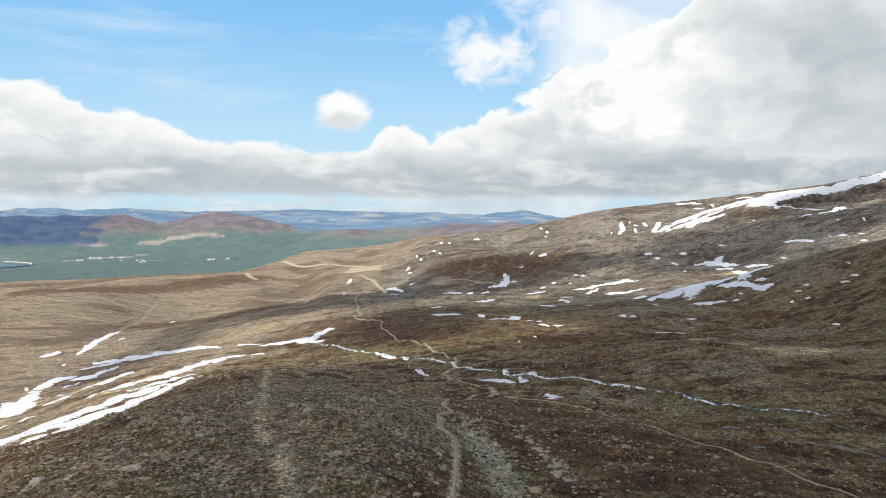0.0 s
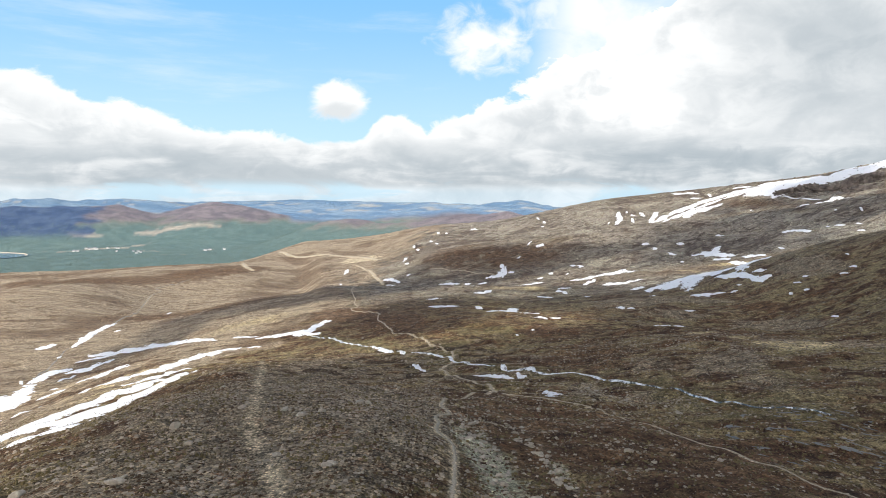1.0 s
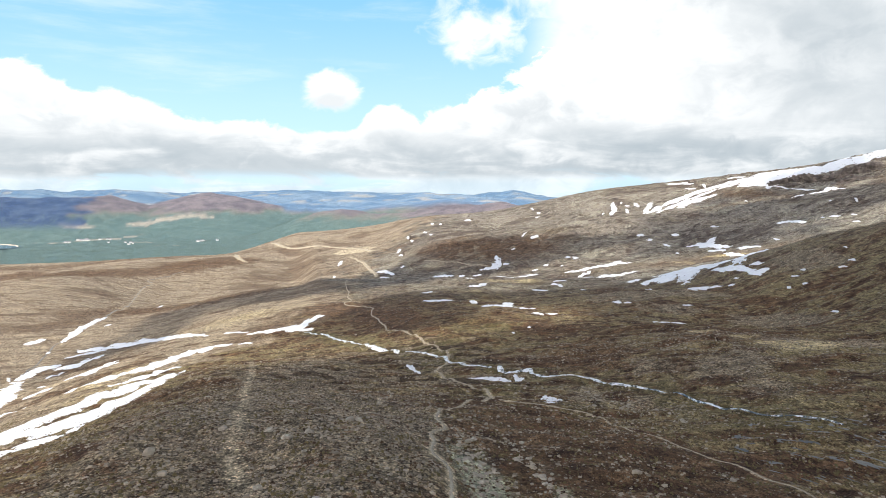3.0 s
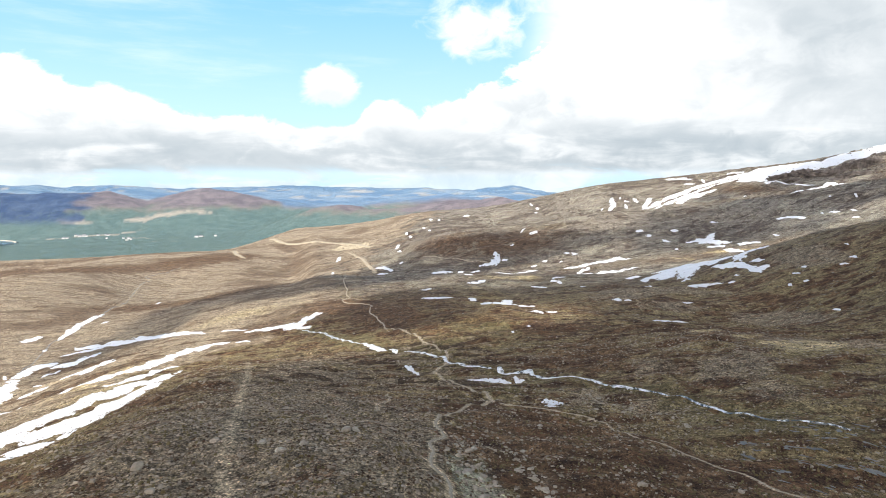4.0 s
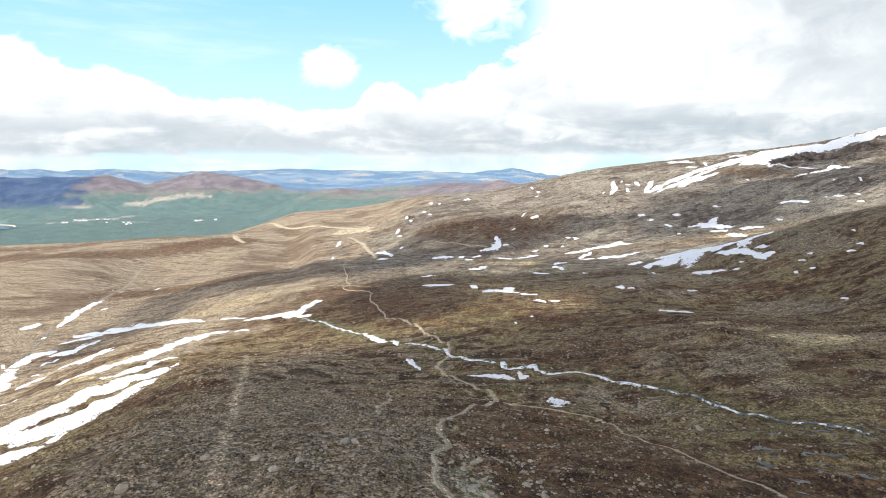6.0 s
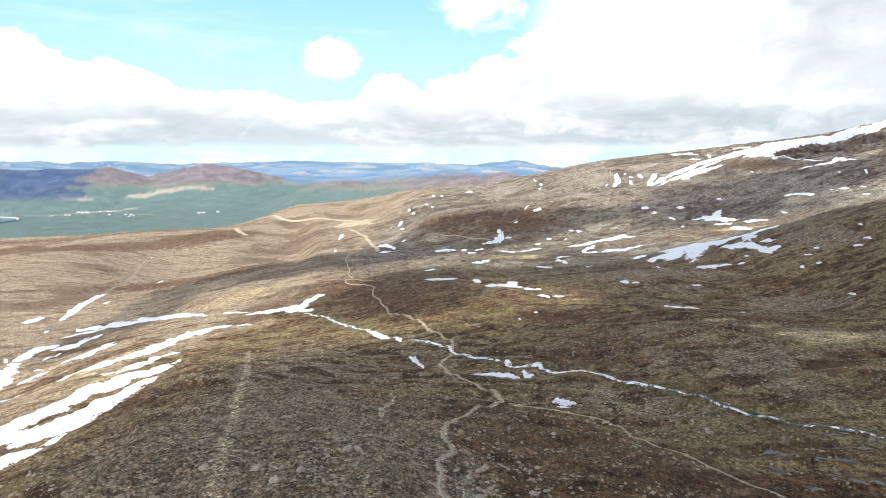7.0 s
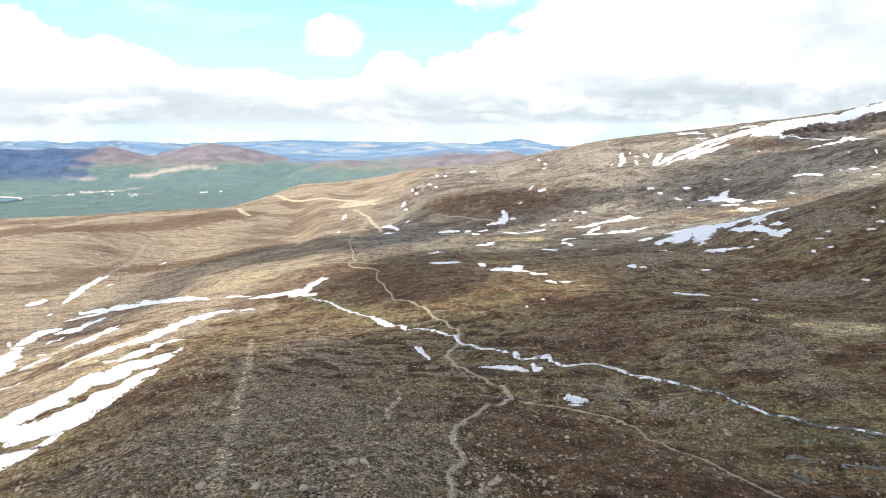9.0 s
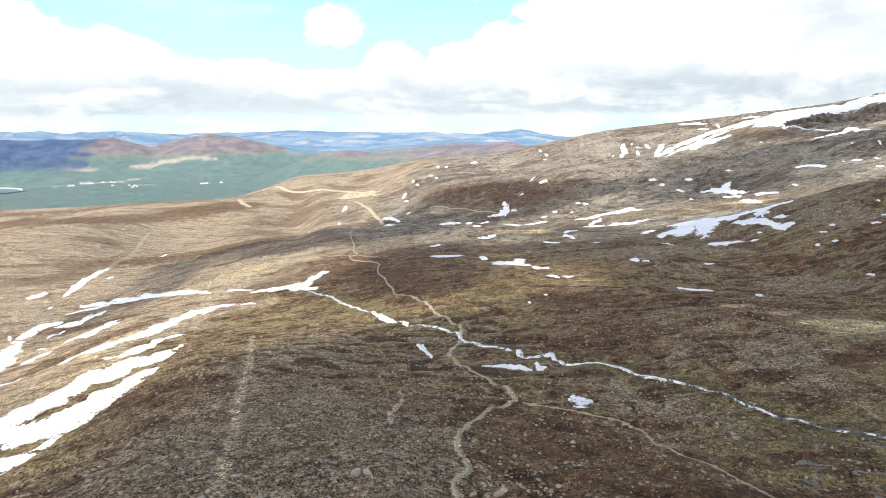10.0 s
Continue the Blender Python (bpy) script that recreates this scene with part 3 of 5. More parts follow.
MOOR_SNOW = [
    [(123.3, 451.6, 5.3, 3.18, -178), (129.1, 447.8, 6.0, 2.49, 109), (134.6, 443.3, 4.8, 3.41, 174), (141.3, 443.0, 4.6, 1.96, -154)],
    [(60.8, 601.9, 9.6, 2.28, 96), (59.8, 582.4, 19.3, 2.86, -98), (55.7, 572.0, 8.6, 4.14, -110), (49.1, 569.6, 5.4, 3.73, 178), (66.3, 576.4, 3.5, 2.69, 126)],
    [(43.0, 568.6, 2.4, 1.51, 66)],
    [(-32.1, 630.2, 5.5, 1.58, -102)],
    [(86.3, 533.2, 3.5, 1.62, -142)],
    [(98.3, 549.8, 2.7, 2.21, 61)],
    [(111.3, 542.0, 2.1, 0.9, -126)],
    [(121.7, 567.0, 3.8, 2.07, 93)],
    [(127.3, 560.8, 5.5, 2.31, 82)],
    [(106.2, 658.4, 5.3, 3.09, -140)],
    [(96.6, 672.3, 6.7, 0.99, -120)],
    [(79.6, 627.9, 3.1, 1.29, -131)],
]
KNOLL_SNOW = [
    [(-49.7, 882.2, 31.5, 2.24, 92), (-42.6, 736.4, 26.8, 1.6, 94), (-36.6, 688.7, 5.2, 1.29, 123)],
    [(-44.2, 1051.7, 24.8, 2.2, 96)],
    [(-35.1, 979.0, 15.3, 2.1, 95)],
    [(-15.5, 1054.8, 9.1, 2.2, 100)],
    [(-5.0, 1001.8, 9.5, 2.05, 99)],
    [(-3.3, 1145.8, 11.1, 2.69, 95)],
    [(11.7, 1118.4, 4.9, 2.57, 93)],
    [(61.6, 1140.3, 8.9, 6.32, 107)],
    [(-129.2, 854.3, 44.1, 2.58, 96)],
    [(-104.3, 649.5, 8.1, 1.37, 99)],
    [(175.4, 1113.1, 14.9, 1.37, 90)],
    [(177.7, 1062.4, 8.0, 2.45, 91)],
    [(171.1, 1033.6, 4.3, 3.23, 103)],
]
HOLLOW_SNOW = [
    [(107.0, 313.7, 7.9, 2.16, -120), (112.6, 317.3, 9.7, 3.91, 69), (128.1, 339.1, 49.5, 5.5, 68), (135.7, 336.4, 59.4, 5.46, 68), (132.4, 310.0, 6.3, 5.09, 66), (138.4, 308.7, 11.6, 3.0, -124), (146.6, 313.4, 9.5, 3.62, 54), (156.3, 319.2, 45.4, 3.88, 62), (146.2, 289.2, 3.7, 2.48, 38), (150.5, 288.2, 2.6, 1.53, 151), (146.4, 389.0, 8.6, 6.75, 81)],
    [(128.9, 283.4, 5.9, 2.01, 88), (131.8, 278.3, 5.7, 2.27, 100), (133.6, 271.4, 8.0, 1.8, -98), (132.5, 260.6, 8.0, 1.55, -99), (134.3, 256.6, 2.9, 1.97, -159)],
    [(139.1, 270.6, 3.1, 1.42, 114)],
]
SHELF_SNOW = [
    [(222.0, 534.4, 6.3, 2.25, 146), (227.6, 526.1, 12.5, 4.9, 82), (230.3, 513.0, 15.8, 3.73, 85), (233.5, 500.6, 6.0, 2.8, 126), (236.3, 532.8, 14.6, 3.75, -124)],
    [(222.9, 490.8, 8.7, 2.74, 111)],
    [(238.6, 479.3, 6.4, 3.5, 90), (241.9, 470.1, 7.0, 1.76, 108)],
    [(216.9, 453.2, 9.5, 3.69, 75), (217.8, 443.9, 11.1, 2.64, -108)],
    [(227.3, 586.6, 3.8, 3.07, -169)],
    [(201.9, 584.3, 3.4, 2.54, 94)],
    [(206.1, 551.6, 6.0, 1.65, 101)],
    [(200.9, 606.8, 3.8, 2.58, -156)],
    [(263.4, 586.1, 4.7, 2.4, 119)],
    [(263.7, 478.4, 5.1, 1.26, 83)],
    [(200.2, 512.3, 3.5, 1.21, 84)],
    [(297.0, 529.6, 5.3, 2.95, 166), (301.9, 519.7, 13.2, 2.75, 87)],
    [(315.0, 505.6, 3.2, 0.86, -103)],
    [(320.2, 498.0, 3.8, 1.83, 136)],
]
UPPER_SHELF_SNOW = [
    [(327.3, 486.2, 6.9, 0.7, -106)],
    [(310.5, 458.0, 3.7, 1.29, 100)],
    [(351.3, 519.5, 4.3, 0.76, -110)],
    [(345.5, 544.0, 1.7, 0.99, 87)],
    [(388.9, 777.7, 5.7, 1.61, 73)],
    [(140.6, 238.9, 1.2, 0.7, 108)],
    [(135.3, 235.1, 2.3, 0.51, 93)],
    [(146.2, 224.4, 1.5, 0.38, 147)],
    [(125.6, 260.4, 1.0, 0.46, 127)],
    [(159.4, 243.5, 1.2, 0.25, 90)],
    [(153.0, 230.0, 2.1, 0.58, 90)],
    [(96.3, 278.7, 6.1, 0.29, 93)],
]
CORRIE_SNOW = [
    [(273.0, 949.1, 32.4, 3.66, -102), (262.5, 913.6, 41.6, 4.11, -109)],
    [(289.2, 964.6, 5.5, 1.54, 75)],
    [(291.1, 938.8, 8.6, 2.51, 87)],
    [(302.2, 932.6, 16.5, 2.91, -98)],
    [(276.8, 893.6, 21.8, 2.0, -104)],
    [(246.5, 908.1, 13.7, 1.28, -110)],
    [(292.7, 861.0, 54.2, 3.57, -112), (312.5, 905.4, 28.5, 3.94, -113)],
    [(403.0, 1020.3, 27.5, 7.65, 116)],
    [(414.5, 958.4, 12.2, 2.07, -102)],
    [(394.2, 961.4, 9.7, 2.97, 120)],
    [(460.2, 953.9, 14.9, 6.99, 118)],
    [(499.4, 920.2, 9.4, 2.77, 58)],
    [(504.7, 888.0, 4.4, 2.71, 63)],
]
STREAK_SNOW = [
    [(306.4, 866.5, 37.7, 6.29, -123), (333.8, 897.4, 25.2, 4.72, -132), (353.8, 909.0, 20.8, 6.52, -136), (373.8, 919.6, 19.3, 7.41, -135), (396.5, 926.4, 17.8, 10.98, -155), (420.8, 927.1, 16.3, 7.66, -172), (445.2, 924.1, 16.5, 11.85, 152)],
    [(300.3, 835.0, 43.4, 2.29, -126), (329.5, 865.6, 17.3, 5.35, -140), (352.3, 885.2, 24.4, 5.63, -131), (391.0, 903.9, 35.3, 3.16, -162), (428.4, 909.1, 13.6, 6.13, 144)],
    [(345.9, 864.0, 22.8, 7.23, -121), (366.8, 873.8, 20.5, 10.72, -144), (389.0, 879.6, 11.6, 7.52, -161)],
]
RIDGE_SNOW = [
    [(452.4, 895.0, 38.4, 13.48, 78), (463.7, 877.6, 57.5, 14.32, 66), (475.9, 872.5, 57.6, 11.62, 62), (488.2, 869.9, 39.1, 10.67, 67), (496.7, 852.5, 39.4, 14.35, 66), (510.4, 839.4, 36.0, 13.95, 63), (521.0, 822.7, 33.7, 13.23, 64), (536.9, 817.9, 31.0, 11.39, 58), (545.7, 803.2, 33.1, 11.79, 63), (571.1, 793.9, 34.9, 22.3, 65)],
    [(486.2, 923.1, 17.7, 8.76, 152), (502.4, 895.7, 16.7, 6.91, 149)],
    [(450.5, 714.5, 9.9, 3.26, -130), (454.9, 709.8, 11.7, 3.56, 88)],
    [(357.5, 610.5, 20.3, 5.41, 54), (434.1, 714.4, 8.9, 3.66, 125), (443.4, 709.8, 5.9, 3.18, -179)],
    [(458.9, 698.1, 8.2, 1.97, 98)],
    [(447.3, 792.4, 23.9, 0.98, 93), (445.9, 751.5, 15.3, 1.88, 105)],
    [(494.8, 782.0, 5.5, 3.06, 75)],
]
# patches of ground cover: x, y, half axes, turn, strength
STONY_GROUND = [(-24, 127, 49.6, 13.4, 102, 0.5), (-19, 69, 17.5, 6.6, 115, 0.8), (-10, 66, 9.6, 5.6, 107, 0.5), (51, 107, 13.1, 6.8, 57, 1.0), (105, 187, 21.5, 9.7, 93, 1.2), (85, 219, 14.1, 8.8, -144, 0.6), (39, 115, 11.4, 5.8, 78, 0.5), (48, 91, 5.2, 4.1, 46, 0.7), (75, 253, 30.6, 12.8, 85, 0.8), (96, 256, 25.7, 6.5, 143, 0.8), (147, 247, 22.1, 9.2, 90, 0.9), (23, 100, 7.8, 3.8, 71, 0.7), (30, 92, 4.9, 4.0, 55, 0.8)]
STONY_HILLS = [(297, 507, 81.0, 28.9, 86, 0.5), (222, 629, 44.9, 23.2, 133, 0.7), (100, 1112, 131.6, 37.3, 118, 0.9), (241, 1003, 81.8, 26.6, 111, 0.8)]
DARK_HEATHER = [(9, 76, 11.0, 4.5, 76, 1.0), (16, 69, 10.9, 6.6, -139, 0.8), (30, 129, 15.3, 9.2, 80, 1.0), (-17, 235, 51.2, 12.1, 103, 0.9), (-48, 300, 35.1, 13.9, 112, 0.7), (115, 218, 27.0, 3.8, 124, 0.8), (61, 136, 9.8, 5.9, -179, 0.8), (43, 99, 5.6, 3.5, 158, 0.7), (60, 103, 6.5, 3.9, 41, 0.8), (-35, 100, 9.0, 4.2, 134, 0.8), (-40, 94, 10.4, 2.3, 136, 0.9), (29, 168, 14.1, 8.3, 85, 0.7)]
STRAW_GRASS = [(72, 119, 5.0, 3.6, -156, 1.6), (67, 119, 6.5, 2.9, -146, 1.4), (65, 123, 4.3, 1.4, -173, 1.1), (62, 130, 4.9, 1.0, -177, 1.0), (58, 137, 5.2, 1.9, 143, 0.9), (58, 107, 4.6, 2.0, -154, 0.6), (41, 193, 6.6, 4.4, 54, 0.7), (59, 382, 10.0, 5.5, 177, 0.9), (40, 387, 35.7, 13.5, 85, 0.6), (22, 327, 17.3, 10.9, -139, 0.6), (215, 452, 30.0, 6.0, -20, 0.9), (184, 446, 55.4, 3.5, 97, 0.7)]
# the first two also paint cloud shade onto the hill's front
DARK_HILLS = [(28, 645, 63.2, 44.3, 124, 1.2), (100, 629, 53.8, 32.0, 90, 1.0), (413, 823, 68.9, 18.4, 94, 1.2)]
WET_GRASS = [(13, 176, 19.5, 11.6, 131, 0.9), (1, 158, 10.7, 7.1, 115, 0.8), (-1, 128, 11.9, 4.2, 94, 0.9), (10, 101, 9.1, 5.6, 80, 0.9), (19, 88, 7.1, 2.9, -151, 0.9), (24, 140, 10.5, 7.0, 129, 0.5), (39, 80, 5.9, 4.9, 26, 1.0), (35, 91, 4.5, 2.1, 158, 0.8), (-3, 67, 5.7, 2.3, 85, 0.6), (-23, 187, 22.0, 6.8, 122, 0.7), (25, 303, 28.7, 18.5, -156, 0.6)]
# ---- ground ----
bear = np.radians(np.concatenate([np.arange(-46, 46.01, 0.16), np.arange(49, 311, 6.0)]))
dist = np.concatenate([[0.02, 4.0, 10.0, 17.0], 24 * (150 / 24) ** (np.arange(230) / 230), 150 * 10 ** (np.arange(420) / 420), 1500 * (4870 / 1500) ** (np.arange(130) / 129)])
RR, BB = np.meshgrid(dist, bear, indexing="ij")
GX, GY = RR * np.sin(BB), RR * np.cos(BB)
GZ = height(GX, GY)
PATHS = [(FOOTPATH, 0.40), (SIDE_PATH, 0.24), (UPPER_PATH, 0.45), (FAR_PATH, 2.0), (BRANCH_PATH, 0.6), (OLD_TRACK, 0.85), (TRACE_PATH, 0.3), (HILL_TRACK, 0.9)]
# golden grass lies on the sunny flank and the moor, left of this line
flank = np.interp(GY, [0, 70, 110, 180, 245, 300, 500, 800, 1100, 1900, 5000], [-40, -47, -60, -78, -62, -48, -60, -85, -40, 200, 900])
gold = soft(flank - GX + 0.05 * RR * swell(GX, GY, 60.0, 21), -0.02 * RR - 2, 0.03 * RR + 3) * soft(RR, 70, 110)
gold = np.maximum(gold, 1.5 * blob(GX, GY, 73, 122, 22, 3.6, -39))
gold = np.maximum(gold, 0.75 * blob(GX, GY, 53, 383, 42, 16))
gold = np.maximum(gold, 0.65 * blob(GX, GY, 18, 318, 50, 12))
gold = np.maximum(gold, 0.95 * blob(GX, GY, 205, 458, 95, 30, -22))
stream_d = near_line(GX, GY, along(STREAM, 3.0), 40)
def zones(rows):
    return sum(w * blob(GX, GY, x, y, rx, ry, turn) for x, y, rx, ry, turn, w in rows)


moss = 0.8 * np.exp(-(stream_d / 5.0) ** 2) + zones(WET_GRASS) + 0.7 * blob(GX, GY, 6, 52, 2.6, 14)
scree = 0.7 * blob(GX, GY, -14, 46, 13, 32, -17) + 0.6 * blob(GX, GY, -20, 72, 18, 40, 14) + zones(STONY_GROUND) + zones(STONY_HILLS)
heath_and_shade = 0.9 * blob(GX, GY, 18, 58, 12, 22, 20) + zones(DARK_HEATHER) + zones(DARK_HILLS)
# last term deepens the cloud shade on the moor slope with heather colour
heath_and_shade = heath_and_shade + 1.5 * np.exp(-(near_line(GX, GY, along(GULLY, 20.0), 200) / 34.0) ** 2) + 0.6 * blob(GX, GY, -650, 1180, 420, 50, 12) + 0.6 * blob(GX, GY, -150, 520, 120, 70)
worn = np.zeros(GX.shape)
for line, half in PATHS:
    worn = np.maximum(worn, (0.56 if line is OLD_TRACK else 0.42 if line is UPPER_PATH else 0.78) * np.exp(-(near_line(GX, GY, along(line, 2.0), 30) / (half * 1.3)) ** 2))
worn = np.maximum(worn, 0.5 * np.exp(-(near_line(GX, GY, along(BURN_UPPER, 6.0), 60) / 3.0) ** 2))
for line in (ROAD, ROAD_BEND):
    worn = np.maximum(worn, np.exp(-(near_line(GX, GY, along(line, 20.0), 60) / 6.0) ** 2))
lot = soft(blob(GX, GY, -136, 1060, 36, 45, -10) + 0.15 * swell(GX, GY, 40, 33), 0.35, 0.5)
worn = np.maximum(worn, lot)
riser, strong = terrace(GX, GY)
lip = strong * soft(riser, 0.55, 0.85)
riser = strong * np.where(riser < 0.38, 1.0, 1 - soft(riser, 0.38, 0.60))
felled = np.zeros(GX.shape)
FELLED = [(-1930, 3375, 90, 42, 20), (-1640, 3530, 75, 55, 20), (-1500, 3620, 150, 38, 18), (-1360, 3650, 70, 24, 15), (-1720, 3200, 110, 14, 25), (-1480, 3150, 70, 14, -10), (-1890, 3080, 60, 10, 10), (-1200, 3225, 40, 12, 0), (-1280, 2980, 90, 7, 4), (-1620, 3280, 16, 90, -35)]
for q in FELLED:
    felled = np.maximum(felled, soft(blob(GX, GY, *q) + 0.22 * swell(GX, GY, 55, 41), 0.32, 0.5))
tops = [crest_height(GX, GY, *c) for c in CRESTS]
own_hill = np.maximum(tops[0], tops[2])                       # the heather hill and the knoll
ridge = soft(tops[1] - own_hill, -10, 15) * soft(tops[1] - VALLEY, 40, 90) * (1 - soft(np.maximum.reduce(tops[3:]) - tops[1], -6, 6))
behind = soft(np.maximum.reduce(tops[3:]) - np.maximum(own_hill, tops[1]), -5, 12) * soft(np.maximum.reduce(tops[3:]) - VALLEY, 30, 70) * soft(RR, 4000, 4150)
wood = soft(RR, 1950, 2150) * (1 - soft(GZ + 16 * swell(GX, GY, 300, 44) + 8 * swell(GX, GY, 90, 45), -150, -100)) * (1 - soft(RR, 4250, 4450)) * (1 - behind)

# left ridge: the cloud shade on it is put into its colour
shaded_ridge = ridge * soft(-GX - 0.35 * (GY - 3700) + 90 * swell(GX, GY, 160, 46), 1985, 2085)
# farthest ridges, given their distance haze as a blue colour
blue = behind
heath_and_shade = heath_and_shade + 0.9 * blob(GX, GY, -152, 274, 34, 7, -12) + 0.7 * blob(GX, GY, -110, 212, 10, 40, -8) + 0.8 * blob(GX, GY, -190, 480, 90, 26, -40)
scree = scree + 0.35 * soft(RR, 220, 420) * (1 - soft(RR, 1300, 1600)) * (GX > -100)
hills = soft(RR, 250, 420) * (1 - soft(RR, 1500, 1900)) * (1 - 0.8 * gold)
field = soft(swell(GX * 0.5, GY * 3, 300, 51), 0.45, 0.8) * soft(RR, 4150, 4350) * behind


def ground_material():
    g = Mat("moorland", 0.95)
    fine, mid, broad = g.noise(2.6, 7, 0.75), g.noise(0.22, 10, 0.74, warp=0.5), g.noise(0.035, 10, 0.70, warp=0.8)
    vast = g.noise(0.007, 9, 0.68, warp=0.5)
    stripe = g.math("ADD", g.math("MULTIPLY", g.noise(0.10, 7, 0.66, stretch=(0.35, 1.6, 1.0, 10)), 0.62), g.math("MULTIPLY", g.noise(0.26, 6, 0.66, stretch=(0.28, 1.7, 1.0, 4)), 0.38))
    heather = g.mix(g.ramp(mid, 0.38, 0.62), (0.054, 0.029, 0.017), (0.155, 0.090, 0.049))
    grass = g.mix(g.ramp(fine, 0.38, 0.62), (0.135, 0.102, 0.050), (0.28, 0.22, 0.120))
    gravel = g.mix(g.ramp(fine, 0.40, 0.60), (0.140, 0.108, 0.074), (0.288, 0.230, 0.164))
    straw = g.mix(g.ramp(mid, 0.36, 0.64), (0.215, 0.162, 0.112), (0.365, 0.290, 0.205))
    straw = g.mix(g.math("MULTIPLY", g.ramp(stripe, 0.50, 0.58), 0.9), straw, (0.128, 0.084, 0.055))
    straw = g.mix(g.math("MULTIPLY", g.ramp(g.noise(0.06, 9, 0.72, stretch=(0.22, 2.2, 1.0, -14), warp=0.3), 0.54, 0.62), 0.6), straw, (0.43, 0.345, 0.235))
    straw = g.mix(g.math("MULTIPLY", g.ramp(vast, 0.50, 0.60), 0.6), straw, (0.170, 0.122, 0.082))
    green = g.mix(g.ramp(mid, 0.38, 0.64), (0.105, 0.085, 0.038), (0.200, 0.162, 0.082))
    base = g.mix(g.ramp(g.math("ADD", stripe, g.math("MULTIPLY", mid, 0.6)), 0.74, 0.86), heather, grass)
    sc = g.math("ADD", g.attr("scree"), g.math("MULTIPLY", g.math("SUBTRACT", mid, 0.5), 1.5))
    sc = g.math("ADD", sc, g.math("MULTIPLY", g.math("SUBTRACT", broad, 0.5), 1.3))
    base = g.mix(g.math("MULTIPLY", g.ramp(sc, 0.35, 0.60), 0.85), base, gravel)
    tuft = g.ramp(g.noise(0.35, 8, 0.7, stretch=(0.45, 1.5, 1, 12), warp=0.4), 0.52, 0.60)
    base = g.mix(g.math("MULTIPLY", tuft, g.math("MULTIPLY", g.math("MINIMUM", g.attr("scree"), 1.0), 0.3)), base, (0.118, 0.090, 0.044))
    mo = g.math("ADD", g.attr("moss"), g.math("MULTIPLY", g.math("SUBTRACT", mid, 0.5), 1.4))
    base = g.mix(g.math("MULTIPLY", g.ramp(mo, 0.40, 0.75), 0.8), base, green)
    li = g.math("ADD", g.attr("lichen"), g.math("MULTIPLY", g.math("SUBTRACT", fine, 0.5), 2.2))
    base = g.mix(g.math("MULTIPLY", g.ramp(li, 0.35, 0.8), 0.85), base, (0.36, 0.36, 0.265))
    go = g.math("ADD", g.attr("gold"), g.math("MULTIPLY", g.math("SUBTRACT", broad, 0.52), 0.9))
    base = g.mix(g.ramp(go, 0.3, 0.75), base, straw)
    he = g.math("ADD", g.attr("heath_and_shade"), g.math("MULTIPLY", g.math("SUBTRACT", g.noise(0.12, 6, 0.65, warp=1.0), 0.5), 2.0))
    base = g.mix(g.math("MULTIPLY", g.ramp(he, 0.22, 0.5), 0.85), base, heather)
    base = g.mix(g.math("MULTIPLY", g.ramp(vast, 0.50, 0.58), 0.55), base, heather)
    red = g.math("MULTIPLY", g.ramp(g.noise(0.3, 8, 0.7, warp=0.6), 0.53, 0.62), g.math("SUBTRACT", 1.0, g.math("MINIMUM", g.math("ADD", g.attr("gold"), g.attr("hills")), 1.0)))
    base = g.mix(g.math("MULTIPLY", red, 0.7), base, (0.115, 0.058, 0.030))
    patch = g.noise(0.09, 11, 0.78, stretch=(0.8, 1.3, 1.0, 5), warp=0.7)
    rough = g.mix(g.ramp(g.math("ADD", patch, g.math("MULTIPLY", g.attr("scree"), 0.06)), 0.46, 0.54), (0.060, 0.047, 0.042), (0.205, 0.180, 0.154))
    rough = g.mix(g.ramp(g.noise(0.03, 10, 0.74, warp=0.6), 0.53, 0.57), rough, (0.262, 0.243, 0.200))
    rough = g.mix(g.math("MULTIPLY", g.ramp(g.noise(0.014, 10, 0.76, warp=0.8), 0.51, 0.55), 0.8), rough, (0.062, 0.046, 0.040))
    base = g.mix(g.math("MULTIPLY", g.math("MULTIPLY", g.attr("hills"), 0.85), g.math("SUBTRACT", 1.0, g.math("MULTIPLY", g.math("MINIMUM", g.attr("heath_and_shade"), 1.0), 0.8))), base, rough)
    pale = g.math("MULTIPLY", g.ramp(g.noise(0.05, 10, 0.75, warp=0.4), 0.53, 0.60), g.attr("hills"))
    base = g.mix(g.math("MULTIPLY", pale, 0.55), base, (0.25, 0.218, 0.162))
    ye = g.math("ADD", g.attr("yellow"), g.math("MULTIPLY", g.math("SUBTRACT", g.noise(0.5, 8, 0.7, stretch=(0.5, 1.5, 1, 20)), 0.5), 1.6))
    base = g.mix(g.math("MULTIPLY", g.ramp(ye, 0.4, 0.85), 0.85), base, g.mix(g.ramp(mid, 0.38, 0.62), (0.36, 0.275, 0.150), (0.58, 0.475, 0.280)))
    ri = g.math("ADD", g.attr("riser"), g.math("MULTIPLY", g.math("SUBTRACT", g.noise(0.8, 7, 0.7), 0.5), 0.9))
    base = g.mix(g.math("MULTIPLY", g.ramp(ri, 0.40, 0.65), 0.9), base, (0.052, 0.033, 0.020))
    tread = g.math("ADD", g.attr("lip"), g.math("MULTIPLY", g.math("SUBTRACT", g.noise(0.9, 7, 0.7), 0.5), 0.9))
    base = g.mix(g.math("MULTIPLY", g.ramp(tread, 0.35, 0.60), 0.85), base, gravel)
    wo = g.math("ADD", g.attr("worn"), g.math("MULTIPLY", g.math("SUBTRACT", g.noise(1.7, 7, 0.75), 0.5), 1.5))
